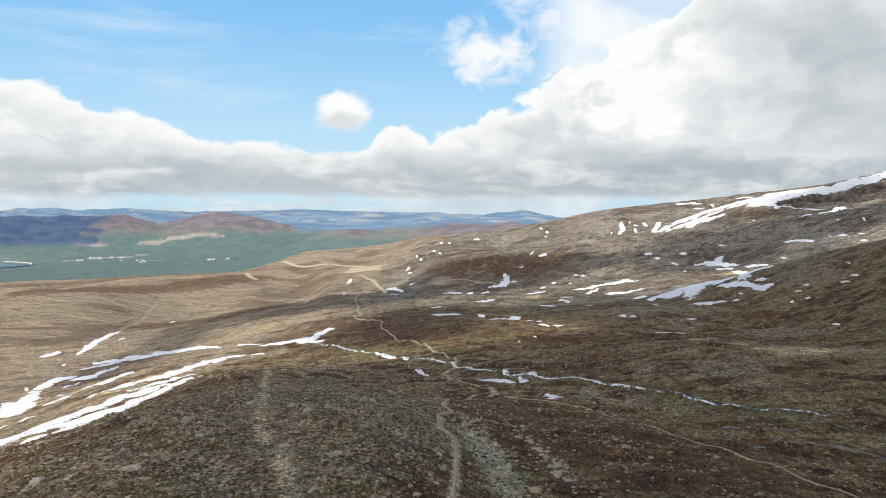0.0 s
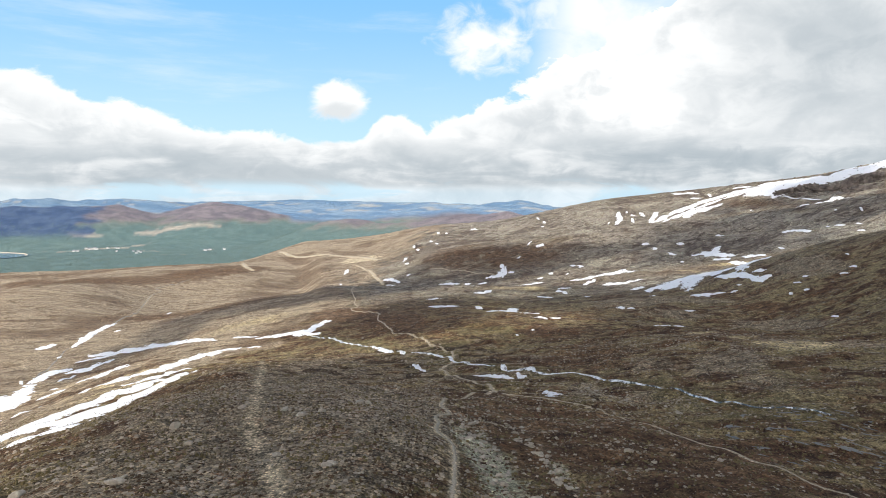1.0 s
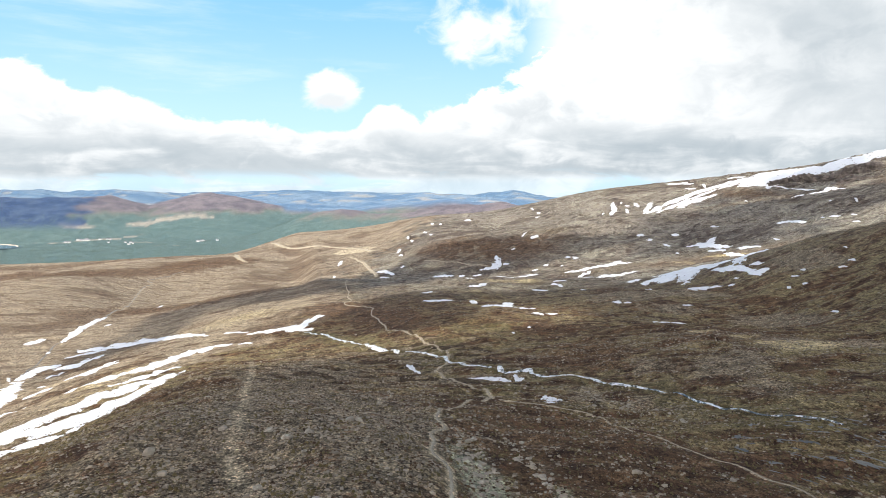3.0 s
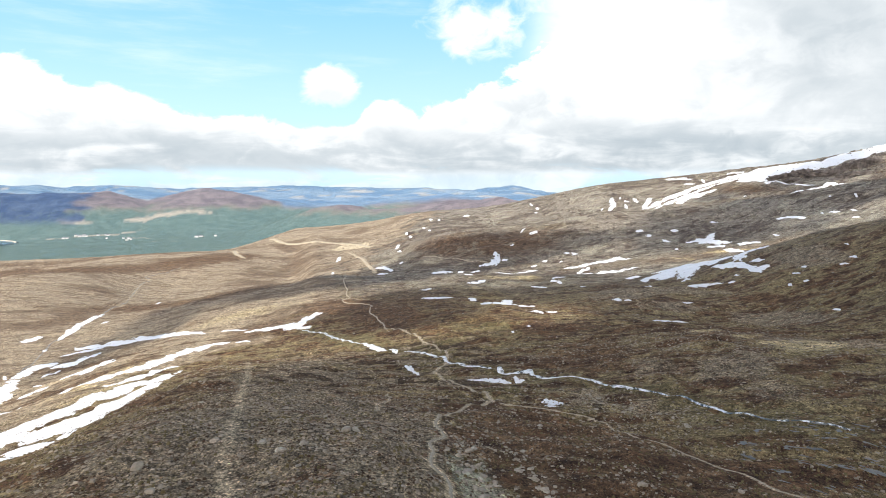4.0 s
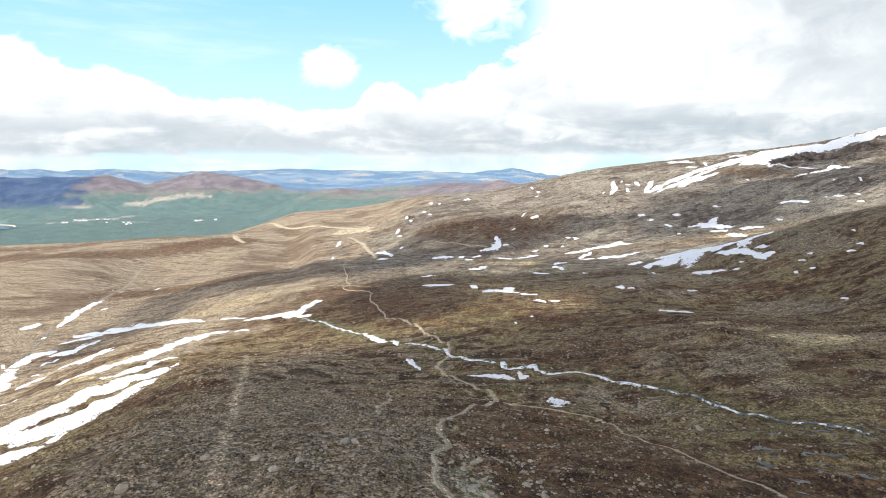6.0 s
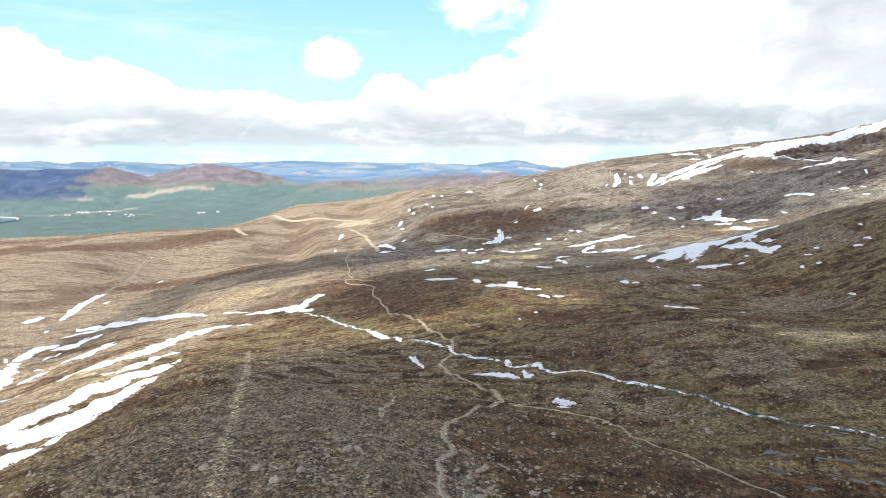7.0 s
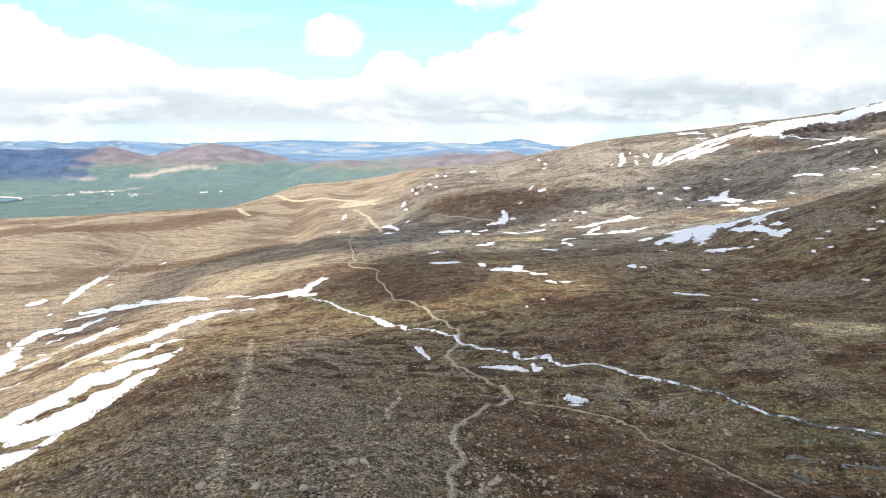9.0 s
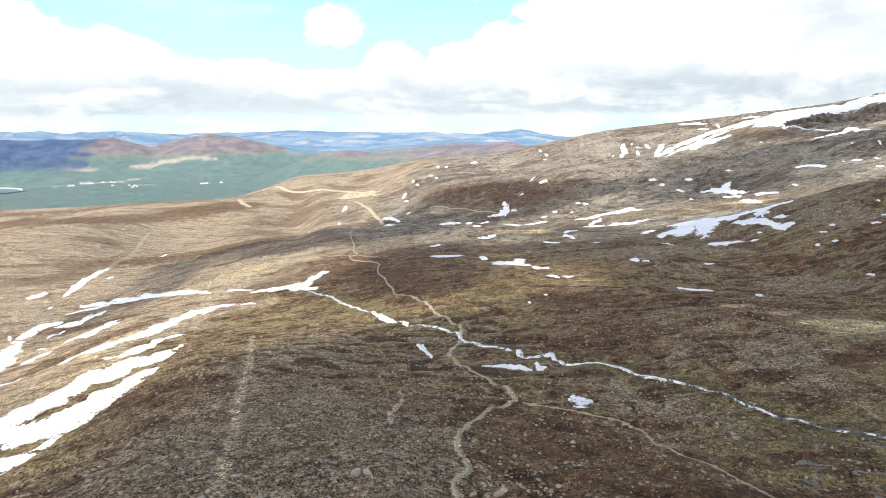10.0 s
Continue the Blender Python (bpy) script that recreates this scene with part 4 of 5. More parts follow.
    base = g.mix(g.math("MULTIPLY", g.ramp(wo, 0.28, 0.72), 0.92), base, g.mix(g.ramp(fine, 0.35, 0.65), (0.30, 0.240, 0.160), (0.58, 0.480, 0.345)))
    # heather purple, greyed and blued in the base colour for haze
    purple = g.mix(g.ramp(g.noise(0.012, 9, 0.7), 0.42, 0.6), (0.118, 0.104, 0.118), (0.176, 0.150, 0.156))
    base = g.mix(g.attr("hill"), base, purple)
    # forest floor, with valley haze mixed into its blue-green
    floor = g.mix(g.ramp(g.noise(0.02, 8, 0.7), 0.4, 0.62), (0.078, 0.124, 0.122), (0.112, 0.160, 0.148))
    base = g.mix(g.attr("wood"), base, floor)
    base = g.mix(g.math("MULTIPLY", g.attr("felled"), 0.9), base, g.mix(g.ramp(g.noise(0.03, 5), 0.4, 0.6), (0.315, 0.275, 0.225), (0.25, 0.225, 0.190)))
    # distance haze painted into the base colour of the farthest ridges
    haze_blue = g.mix(g.ramp(g.noise(0.005, 8, 0.66, stretch=(0.6, 2.0, 1)), 0.42, 0.60), (0.092, 0.158, 0.245), (0.160, 0.222, 0.290))
    base = g.mix(g.attr("blue"), base, haze_blue)
    # dark blue base stands in for cloud shade on the left ridge
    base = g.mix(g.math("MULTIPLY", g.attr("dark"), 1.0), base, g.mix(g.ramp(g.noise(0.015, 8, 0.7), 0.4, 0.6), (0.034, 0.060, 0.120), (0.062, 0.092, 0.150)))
    base = g.mix(g.math("MULTIPLY", g.attr("field"), 0.8), base, (0.30, 0.285, 0.265))
    near = g.math("SUBTRACT", 1.0, g.math("MINIMUM", 1.0, g.math("ADD", g.attr("hill"), g.attr("wood"))))
    speck = g.noise(7.0, 6, 0.8)
    coarse = g.noise(0.9, 8, 0.78)
    grain = g.math("ADD", g.ramp(speck, 0.44, 0.56), g.ramp(coarse, 0.44, 0.56))
    tone = g.math("ADD", 0.26, g.math("MULTIPLY", grain, 0.86))
    # stones bedded in the turf: pale cells of several sizes, with dark gaps between them
    bare = g.math("ADD", g.math("MULTIPLY", g.ramp(sc, 0.15, 0.55), 0.75), g.math("MULTIPLY", g.attr("hills"), 0.45))
    bare = g.math("MINIMUM", 1.0, g.math("ADD", 0.20, g.math("ADD", bare, g.math("MULTIPLY", g.ramp(broad, 0.47, 0.57), 0.35))))
    bare = g.math("MULTIPLY", bare, g.math("SUBTRACT", 1.0, g.math("MULTIPLY", g.math("MINIMUM", g.attr("gold"), 1.0), 0.7)))
    for size, weight, share in ((4.0, 1.1, 0.60), (2.0, 0.8, 0.40), (0.80, 0.4, 0.25), (0.30, 0.3, 0.25)):
        value, rnd = g.cells(size)
        stone = g.math("MULTIPLY", g.ramp(value, 0.40, 0.26), g.ramp(rnd, 1.0 - share, 1.04 - share))
        tone = g.math("ADD", tone, g.math("MULTIPLY", g.math("MULTIPLY", stone, bare), weight))
        # gaps darkened in the colour, in place of shadow between the stones
        gap = g.math("MULTIPLY", g.math("MULTIPLY", g.ramp(value, 0.45, 0.70), bare), 0.25)
        tone = g.math("MULTIPLY", tone, g.math("SUBTRACT", 1.0, gap))
    base = g.mix(1.0, base, tone, "MULTIPLY")
    base = g.mix(1.0, base, g.mix(near, (1.0, 1.0, 1.0), (1.0, 1.02, 0.985)), "MULTIPLY")
    rel = g.math("ADD", g.math("MULTIPLY", fine, 0.5), g.math("ADD", mid, g.math("MULTIPLY", speck, 0.15)))
    g.bump(g.math("MULTIPLY", rel, near), 0.7, 1.0)
    return g.color(base)


yellow = zones(STRAW_GRASS) + 0.65 * blob(GX, GY, -100, 318, 46, 26, 30) + 0.75 * blob(GX, GY, -99, 192, 13, 48, 4) + 0.7 * blob(GX, GY, -78, 150, 7, 24, 4)
lichen = 1.3 * blob(GX, GY, 3.6, 52, 2.0, 14, 8) + 0.8 * blob(GX, GY, 9.2, 54, 1.0, 12, 5) + 0.32 * blob(GX, GY, 25, 93, 5, 12, 35) + 0.26 * blob(GX, GY, 33, 84, 4, 8, 35)
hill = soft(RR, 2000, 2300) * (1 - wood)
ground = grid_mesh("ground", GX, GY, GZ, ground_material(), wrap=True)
for key, values in (("gold", gold), ("moss", moss), ("scree", scree), ("heath_and_shade", heath_and_shade), ("worn", worn), ("felled", felled), ("wood", wood), ("hill", hill), ("blue", blue), ("dark", shaded_ridge), ("hills", hills), ("lichen", lichen), ("field", field), ("yellow", yellow), ("riser", riser), ("lip", lip)):
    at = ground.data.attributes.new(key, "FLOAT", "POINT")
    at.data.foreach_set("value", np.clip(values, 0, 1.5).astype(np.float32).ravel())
tagged(ground, "brown heather and gravel moorland falling to a forested valley", "ground", kind="structure")


# ---- sky behind the hills ----
def sky_material():
    c = Mat("cloudy_sky", 1.0)
    X, Y, Z = c.axis(0), c.axis(1), c.axis(2)
    az = c.math("MULTIPLY", c.math("ARCTAN2", X, Y), 57.2958)
    el = c.math("MULTIPLY", c.math("ARCSINE", c.math("DIVIDE", c.math("SUBTRACT", Z, 20.0), 4890.0)), 57.2958)
    comb = c.node("ShaderNodeCombineXYZ")
    c.link(az, comb.inputs[0])
    c.link(c.math("MULTIPLY", el, 1.5), comb.inputs[1])
    v = comb.outputs[0]
    puff = c.noise(0.13, 9, 0.56, vec=v, warp=0.4)
    lump = c.noise(0.33, 7, 0.55, vec=v, warp=0.5)
    wisp = c.noise(0.08, 8, 0.6, stretch=(0.5, 2.2, 1, 8), vec=v)
    flat = c.noise(0.15, 7, 0.55, stretch=(0.65, 1.9, 1), vec=v, warp=0.6)
    # upper edge of the cloud banks along the horizon
    top = c.node("ShaderNodeFloatCurve")
    curve = top.mapping.curves[0]
    for a, h in ((-48, 10.2), (-35, 9.9), (-31, 9.0), (-27, 7.7), (-20, 6.4), (-15, 5.6), (-11, 4.8), (-7.5, 5.3), (-4, 7.6), (-1, 6.4), (2, 7.6), (4.5, 9.2), (8, 10.6), (11.6, 12.0), (15, 13.8), (18, 15.6), (22, 18.5), (27, 23.0), (48, 32.0)):
        curve.points.new((a + 50) / 100, h / 40)
    top.mapping.update()
    c.link(c.math("DIVIDE", c.math("ADD", az, 50.0), 100.0), top.inputs[1])
    edge = c.math("SUBTRACT", c.math("MULTIPLY", top.outputs[0], 40.0), el)
    edge = c.math("ADD", edge, c.math("MULTIPLY", c.math("SUBTRACT", puff, 0.5), c.math("ADD", 4.0, c.math("MULTIPLY", c.ramp(az, -6.0, 6.0), 5.0))))
    edge = c.math("ADD", edge, c.math("MULTIPLY", c.math("SUBTRACT", lump, 0.5), 2.4))

    def ball(a, e, ra, re, rag):
        da, de = c.math("DIVIDE", c.math("SUBTRACT", az, a), ra), c.math("DIVIDE", c.math("SUBTRACT", el, e), re)
        r = c.math("SQRT", c.math("ADD", c.math("MULTIPLY", da, da), c.math("MULTIPLY", de, de)))
        return c.math("ADD", c.math("SUBTRACT", 1.0, r), c.math("MULTIPLY", c.math("SUBTRACT", lump, 0.5), rag))

    cover = c.ramp(edge, -0.10, 0.55)
    veil = c.math("MULTIPLY", c.ramp(az, 6.5, 13.0), c.math("ADD", 0.55, c.math("MULTIPLY", c.ramp(puff, 0.38, 0.62), 0.40)))
    cover = c.math("MAXIMUM", cover, veil)
    cover = c.math("MAXIMUM", cover, c.ramp(ball(-9.1, 8.5, 3.1, 2.2, 1.1), 0.04, 0.42))
    cover = c.math("MAXIMUM", cover, c.math("MULTIPLY", c.ramp(ball(4.2, 13.6, 4.6, 3.2, 2.0), -0.05, 0.75), 0.95))
    cover = c.math("MAXIMUM", cover, c.math("MULTIPLY", c.ramp(ball(11.5, 18.0, 7.5, 6.0, 2.6), -0.1, 1.1), 0.78))
    cover = c.math("MAXIMUM", cover, c.math("MULTIPLY", c.ramp(wisp, 0.5, 0.75), 0.35))
    # gaps low down between flat bases
    gap = c.math("MULTIPLY", c.ramp(flat, 0.50, 0.62), c.math("MULTIPLY", c.ramp(el, 1.9, 0.7), 0.75))
    cover = c.math("MULTIPLY", cover, c.math("SUBTRACT", 1.0, gap))
    high = c.ramp(el, 0.0, 20.0)
    blue = c.mix(high, (0.60, 0.85, 0.99), (0.23, 0.55, 0.94))
    # light tops, grey flat bases
    under = c.math("MULTIPLY", c.ramp(el, 6.0, 2.3), c.ramp(el, 0.5, 1.4))
    mottle = c.ramp(c.math("ADD", c.math("MULTIPLY", flat, 0.55), c.math("MULTIPLY", lump, 0.45)), 0.37, 0.57)
    hollow = c.math("MULTIPLY", c.ramp(puff, 0.60, 0.36), c.ramp(edge, 0.3, 3.0))
    fold = c.math("MULTIPLY", c.ramp(lump, 0.60, 0.34), c.ramp(edge, 0.2, 2.0))
    bright = c.ramp(ball(20.0, 9.5, 8.0, 6.0, 1.0), -0.3, 0.8)
    gray = c.ramp(ball(32.0, 10.5, 13.0, 7.0, 1.5), -0.3, 0.8)
    storm = c.ramp(ball(18.0, 3.6, 10.5, 3.2, 1.6), -0.1, 0.9)
    shade = c.math("MULTIPLY", c.math("MULTIPLY", under, mottle), 0.85)
    shade = c.math("ADD", shade, c.math("MULTIPLY", hollow, 0.30))
    shade = c.math("ADD", shade, c.math("MULTIPLY", fold, 0.24))
    shade = c.math("ADD", shade, c.math("MULTIPLY", gray, 0.42))
    shade = c.math("ADD", shade, c.math("MULTIPLY", storm, c.math("MULTIPLY", c.ramp(c.math("ADD", c.math("MULTIPLY", flat, 0.5), c.math("MULTIPLY", puff, 0.5)), 0.30, 0.72), 0.80)))
    shade = c.math("SUBTRACT", shade, c.math("MULTIPLY", bright, 0.30))
    small = c.math("MULTIPLY", c.ramp(ball(-9.2, 7.6, 3.0, 1.3, 0.8), 0.0, 0.7), 0.35)
    shade = c.math("ADD", c.math("MAXIMUM", shade, 0.0), small)
    cloud = c.mix(c.math("DIVIDE", shade, c.math("ADD", 1.0, shade)), (1.00, 1.01, 1.01), (0.0, 0.10, 0.18))
    paint = c.mix(cover, blue, cloud)
    paint = c.mix(c.math("MULTIPLY", c.ramp(el, 1.4, 0.2), 0.5), paint, (0.50, 0.69, 0.82))
    out = c.node("ShaderNodeEmission")
    c.link(paint, out.inputs[0])
    out.inputs[1].default_value = 1.0
    c.link(out.outputs[0], c.t.nodes["Material Output"].inputs[0])
    return c.m


el, az = np.radians(np.linspace(-6, 50, 60)), np.radians(np.linspace(-55, 55, 100))
EL, AZ = np.meshgrid(el, az, indexing="ij")
D = 4890.0
backdrop = grid_mesh("backdrop_sky", D * np.sin(AZ) * np.cos(EL), D * np.cos(AZ) * np.cos(EL), 20 + D * np.sin(EL), sky_material())
tagged(backdrop, "blue sky with banks of white cumulus cloud", "sky", kind="structure")


# ---- clouds overhead, whose shade lies on the hill ----
cm = Mat("cloud_white", 1.0)
cloud_mat = cm.color(cm.mix(cm.ramp(cm.noise(0.01, 4), 0.3, 0.7), (0.86, 0.87, 0.89), (0.95, 0.95, 0.95)))
veil, thin = cm.node("ShaderNodeMixShader"), cm.node("ShaderNodeBsdfTransparent")
veil.inputs[0].default_value = 0.65
cm.link(cm.b.outputs[0], veil.inputs[1])
cm.link(thin.outputs[0], veil.inputs[2])
cm.link(veil.outputs[0], cm.t.nodes["Material Output"].inputs[0])


def cloud(name, cx, cy, rx, ry, turn, seed, lumps=46, lift=450.0):
    """A flat-based cumulus whose shade falls round (cx, cy)."""
    rng = random.Random(seed)
    bm = bmesh.new()
    off = sun_from * (lift / sun_from.z)
    c, s = math.cos(radians(turn)), math.sin(radians(turn))
    for k in range(lumps):
        a, q = rng.random() * 6.283, math.sqrt(rng.random()) * 0.95
        u, v = q * rx * math.cos(a), q * ry * math.sin(a)
        size = (0.16 + 0.20 * rng.random()) * min(rx, ry) * (1.25 - 0.5 * q)
        m = Matrix.Translation((u * c - v * s, u * s + v * c, size * 0.3)) @ Matrix.Diagonal((size * 1.5, size * 1.3, size * 0.7, 1))
        bmesh.ops.create_icosphere(bm, subdivisions=2, radius=1.0, matrix=m)
    for vt in bm.verts:
        vt.co += Vector((noise.noise(vt.co * 0.03), noise.noise(vt.co * 0.03 + Vector((9, 0, 0))), noise.noise(vt.co * 0.04))) * 0.08 * min(rx, ry)
        vt.co.z = max(vt.co.z, -4.0)
    me = bpy.data.meshes.new(name)
    bm.to_mesh(me)
    bm.free()
    me.materials.append(cloud_mat)
    ob = new(name, me)
    z = float(height(np.array([cx]), np.array([cy]))[0])
    ob.location = Vector((cx, cy, z)) + off
    return tagged(ob, "flat-based white cumulus cloud drifting over the hillside", "cloud", kind="structure")


cloud("cloud", 152, 92, 160, 190, 0, 1, 95)
cloud("cloud", 150, 290, 180, 70, -8, 7, 40)
cloud("cloud", -92, 416, 100, 48, 8, 2, 110)
cloud("cloud", -16, 258, 42, 70, 0, 13, 50)
cloud("cloud", -162, 335, 28, 80, 4, 12, 60)
cloud("cloud", 45, 605, 125, 70, 15, 3, 60)
cloud("cloud", 290, 560, 150, 90, 10, 4, 46)
cloud("cloud", 470, 800, 120, 90, 0, 9, 36)
cloud("cloud", 210, 340, 90, 60, 0, 11, 30)


# ---- snow ----
sm = Mat("old_snow", 0.55)
sn1 = sm.noise(0.9, 6, 0.65)
sm.bump(sm.noise(1.6, 5, 0.6), 0.15, 0.6)
snow_mat = sm.color(sm.mix(sm.ramp(sn1, 0.42, 0.72), (0.82, 0.84, 0.86), (0.68, 0.69, 0.70)))


def snow_patch(strokes, zone, label):
    q = np.array(strokes, float)
    reach = q[:, 2].max() * 1.25 + 1
    w = q[:, 3].min()
    x0, x1, y0, y1 = (q[:, 0] - q[:, 2]).min() - 2, (q[:, 0] + q[:, 2]).max() + 2, (q[:, 1] - q[:, 2]).min() - 2, (q[:, 1] + q[:, 2]).max() + 2
    step = max(w / 5.0, max(x1 - x0, y1 - y0) / 190.0)
    xs, ys = np.arange(x0, x1, step), np.arange(y0, y1, step)
    X, Y = np.meshgrid(xs, ys, indexing="ij")
    F = np.full(X.shape, -9.0)
    for cx, cy, L, W, turn in strokes:
        c, s = math.cos(radians(turn)), math.sin(radians(turn))
        u, v = (X - cx) * c + (Y - cy) * s, -(X - cx) * s + (Y - cy) * c
        v = v + 0.22 * W * np.sin(u / (0.45 * L) * 2 + cx)
        F = np.maximum(F, 1 - (np.abs(u / L) ** 2.6 + np.abs(v / W) ** 2) ** 0.5)
    F = F - 0.27 + 0.12 * swell(X, Y, 3.4 * w, 61) + 0.17 * swell(X, Y, 1.2 * w, 62)
    r = math.hypot(q[:, 0].mean(), q[:, 1].mean())
    thick = max(0.08, min(0.1 * w, 0.2), 0.0008 * r)
    Z = height(X, Y) + np.clip(F, -0.35, 0.45) * thick * 1.8 + 0.04 + 0.0003 * r
    keep = F > -0.3
    cell = keep[:-1, :-1] | keep[1:, :-1] | keep[:-1, 1:] | keep[1:, 1:]
    # label the separate pieces
    lab = np.where(cell, np.arange(1, cell.size + 1).reshape(cell.shape), 0)
    while True:
        grow = lab.copy()
        grow[1:] = np.maximum(grow[1:], lab[:-1])
        grow[:-1] = np.maximum(grow[:-1], lab[1:])
        grow[:, 1:] = np.maximum(grow[:, 1:], lab[:, :-1])
        grow[:, :-1] = np.maximum(grow[:, :-1], lab[:, 1:])
        grow = np.where(cell, grow, 0)
        if (grow == lab).all():
            break
        lab = grow
    n, m = X.shape
    idx = np.arange(n * m).reshape(n, m)
    pieces, sizes = np.unique(lab[lab > 0], return_counts=True)
    for piece, size in zip(pieces, sizes):
        if size < 0.05 * sizes.sum():
            continue
        own = lab == piece
        quads = np.stack([idx[:-1, :-1][own], idx[1:, :-1][own], idx[1:, 1:][own], idx[:-1, 1:][own]], -1)
        used, inv = np.unique(quads, return_inverse=True)
        px, py, pz = X.ravel()[used], Y.ravel()[used], Z.ravel()[used]
        c = np.array([px.mean(), py.mean(), pz.min()])
        ob = mesh_object("snow_patch", np.stack([px, py, pz], -1) - c, inv.reshape(-1, 4), snow_mat)
        ob.location = c
        tagged(ob, label, "snow patch", zone)


for patches, zone, label in (
        (BANK_SNOW + LONG_BANK, "snow along the edge of the spur", "long bank of old snow along the spur's edge"),
        (SLOPE_SNOW, "snow on the grassy slope", "narrow strip of old snow lying on golden grass slope"),
        (BURN_SNOW, "snow in the grassy valley", "ribbon of old snow along a thin valley stream"),
        (STREAM_SNOW, "snow beside the stream", "small patch of melting snow beside the mountain stream"),
        (BASIN_SNOW + HEATH_SNOW, "snow in the basin", "thin streak of snow lying in a heathery hollow"),
        (FOOT_SNOW, "snow at the foot of the hill", "flat strip of snow at the foot of the dark hill"),
        (MOOR_SNOW + KNOLL_SNOW, "snow on the dark hillside", "small bright snow patch on a dark heather hillside"),
        (HOLLOW_SNOW, "snow in the hollow", "broad snow field lying in a hollow below the hill"),
        (SHELF_SNOW + UPPER_SHELF_SNOW, "snow on the stony shelf", "small snow patch on a stony brown shelf"),
        (CORRIE_SNOW + STREAK_SNOW, "snow in the corrie", "snow streak lying in a gully of the corrie"),
        (RIDGE_SNOW, "snow below the ridge", "large snow field below the crest of the ridge")):
    for patch in patches:
        snow_patch(patch, zone, label)


# ---- paths and water ----
pm = Mat("trodden_gravel", 0.95)
p1 = pm.noise(5.0, 6, 0.7)
pm.bump(p1, 0.05, 0.8)
path_mat = pm.color(pm.mix(pm.ramp(p1, 0.3, 0.7), (0.30, 0.255, 0.185), (0.54, 0.475, 0.365)))


def ribbon(name, line, half, material, step, lift, edge, label, category, rag=0.3, seed=1, taper=False):
    q = along(line, step)
    d = np.gradient(q, axis=0)
    d /= np.hypot(d[:, 0], d[:, 1])[:, None] + 1e-9
    nrm = np.stack([-d[:, 1], d[:, 0]], -1)
    s = np.arange(len(q)) * step
    verts, cols = [], (-1.0, -0.7, 0.0, 0.7, 1.0)
    rows = []
    for c in cols:
        w = half * (1 + rag * swell(s, s * 0 + 7.0 * c, half * 9, seed) + rag * 0.6 * swell(s, s * 0 + 3.0 * c, half * 3, seed + 1))
        if taper:
            w = w * np.clip(1 - 0.6 * s / s[-1], 0.3, 1)
        p = q + nrm * (c * np.maximum(w, 0.15 * half))[:, None]
        z = height(p[:, 0], p[:, 1]) + (lift if abs(c) < 0.9 else edge)
        rows.append(np.column_stack([p, z]))
    co = np.stack(rows, 1)
    n, m = co.shape[:2]
    o = co[0, 2].copy()
    i, j = np.meshgrid(np.arange(n - 1), np.arange(m - 1), indexing="ij")
    faces = np.stack([i * m + j, i * m + j + 1, (i + 1) * m + j + 1, (i + 1) * m + j], -1).reshape(-1, 4)
    ob = mesh_object(name, co.reshape(-1, 3) - o, faces, material)
    ob.location = o
    return tagged(ob, label, category, kind="structure")


ribbon("footpath", FOOTPATH, 0.15, path_mat, 0.3, 0.05, -0.06, "pale trodden gravel footpath winding across the moor", "path", 1.1, 3)
ribbon("footpath", SIDE_PATH, 0.085, path_mat, 0.3, 0.05, -0.06, "narrow trodden earth path through heather", "path", 1.2, 5)
ribbon("footpath", UPPER_PATH, 0.20, path_mat, 0.8, 0.25, -0.05, "pale footpath climbing over a heathery rise", "path", 1.0, 6)
ribbon("footpath", TRACE_PATH, 0.10, path_mat, 0.3, 0.04, -0.06, "faint pale trace of a path among stones", "path", 1.2, 16)
ribbon("footpath", HILL_TRACK, 0.35, path_mat, 4.0, 0.4, -0.2, "thin pale track crossing a dark heather hill", "path", 0.8, 17)
ribbon("footpath", FAR_PATH, 0.8, path_mat, 6.0, 0.5, -0.4, "pale footpath leading to a gravel lot", "path", 0.3, 7)
ribbon("gravel_road", ROAD, 2.4, path_mat, 12.0, 1.2, -1.0, "pale gravel road along the moor's edge", "road", 0.2, 8)
ribbon("gravel_road", ROAD_BEND, 2.6, path_mat, 12.0, 1.2, -1.0, "pale gravel road dropping from the moor", "road", 0.2, 9)

wm = Mat("stream_water", 0.12)
wm.b.inputs["Specular IOR Level"].default_value = 0.6
w1 = wm.noise(3.0, 5, 0.6)
wm.bump(w1, 0.12, 0.7)
foam = wm.ramp(wm.noise(1.1, 6, 0.75), 0.38, 0.52)
wm.link(wm.math("ADD", 0.12, wm.math("MULTIPLY", foam, 0.6)), wm.b.inputs["Roughness"])
tm = Mat("trickle_water", 0.2)
tm.b.inputs["Specular IOR Level"].default_value = 0.6
tm.bump(tm.noise(3.0, 5, 0.6), 0.1, 0.6)
trickle_mat = tm.color(tm.mix(tm.ramp(tm.noise(0.8, 6, 0.75), 0.47, 0.57), (0.060, 0.075, 0.080), (0.70, 0.75, 0.78)))
water_mat = wm.color(wm.mix(foam, (0.055, 0.065, 0.060), (0.80, 0.84, 0.86)))
lm = Mat("pool_water", 0.4)
lm.b.inputs["Specular IOR Level"].default_value = 0.6
lm.bump(lm.noise(2.0, 4), 0.04, 0.5)
pool_mat = lm.color(lm.mix(lm.ramp(lm.noise(0.8, 4), 0.4, 0.6), (0.085, 0.095, 0.100), (0.150, 0.150, 0.135)))
ribbon("stream", STREAM[8:], 0.38, water_mat, 0.5, 0.14, -0.06, "white rushing mountain stream between mossy banks", "stream", 1.0, 12)
ribbon("stream", STREAM[:9], 0.16, trickle_mat, 0.5, 0.15, -0.12, "shallow trickling stream on marshy ground", "stream", 0.9, 13)
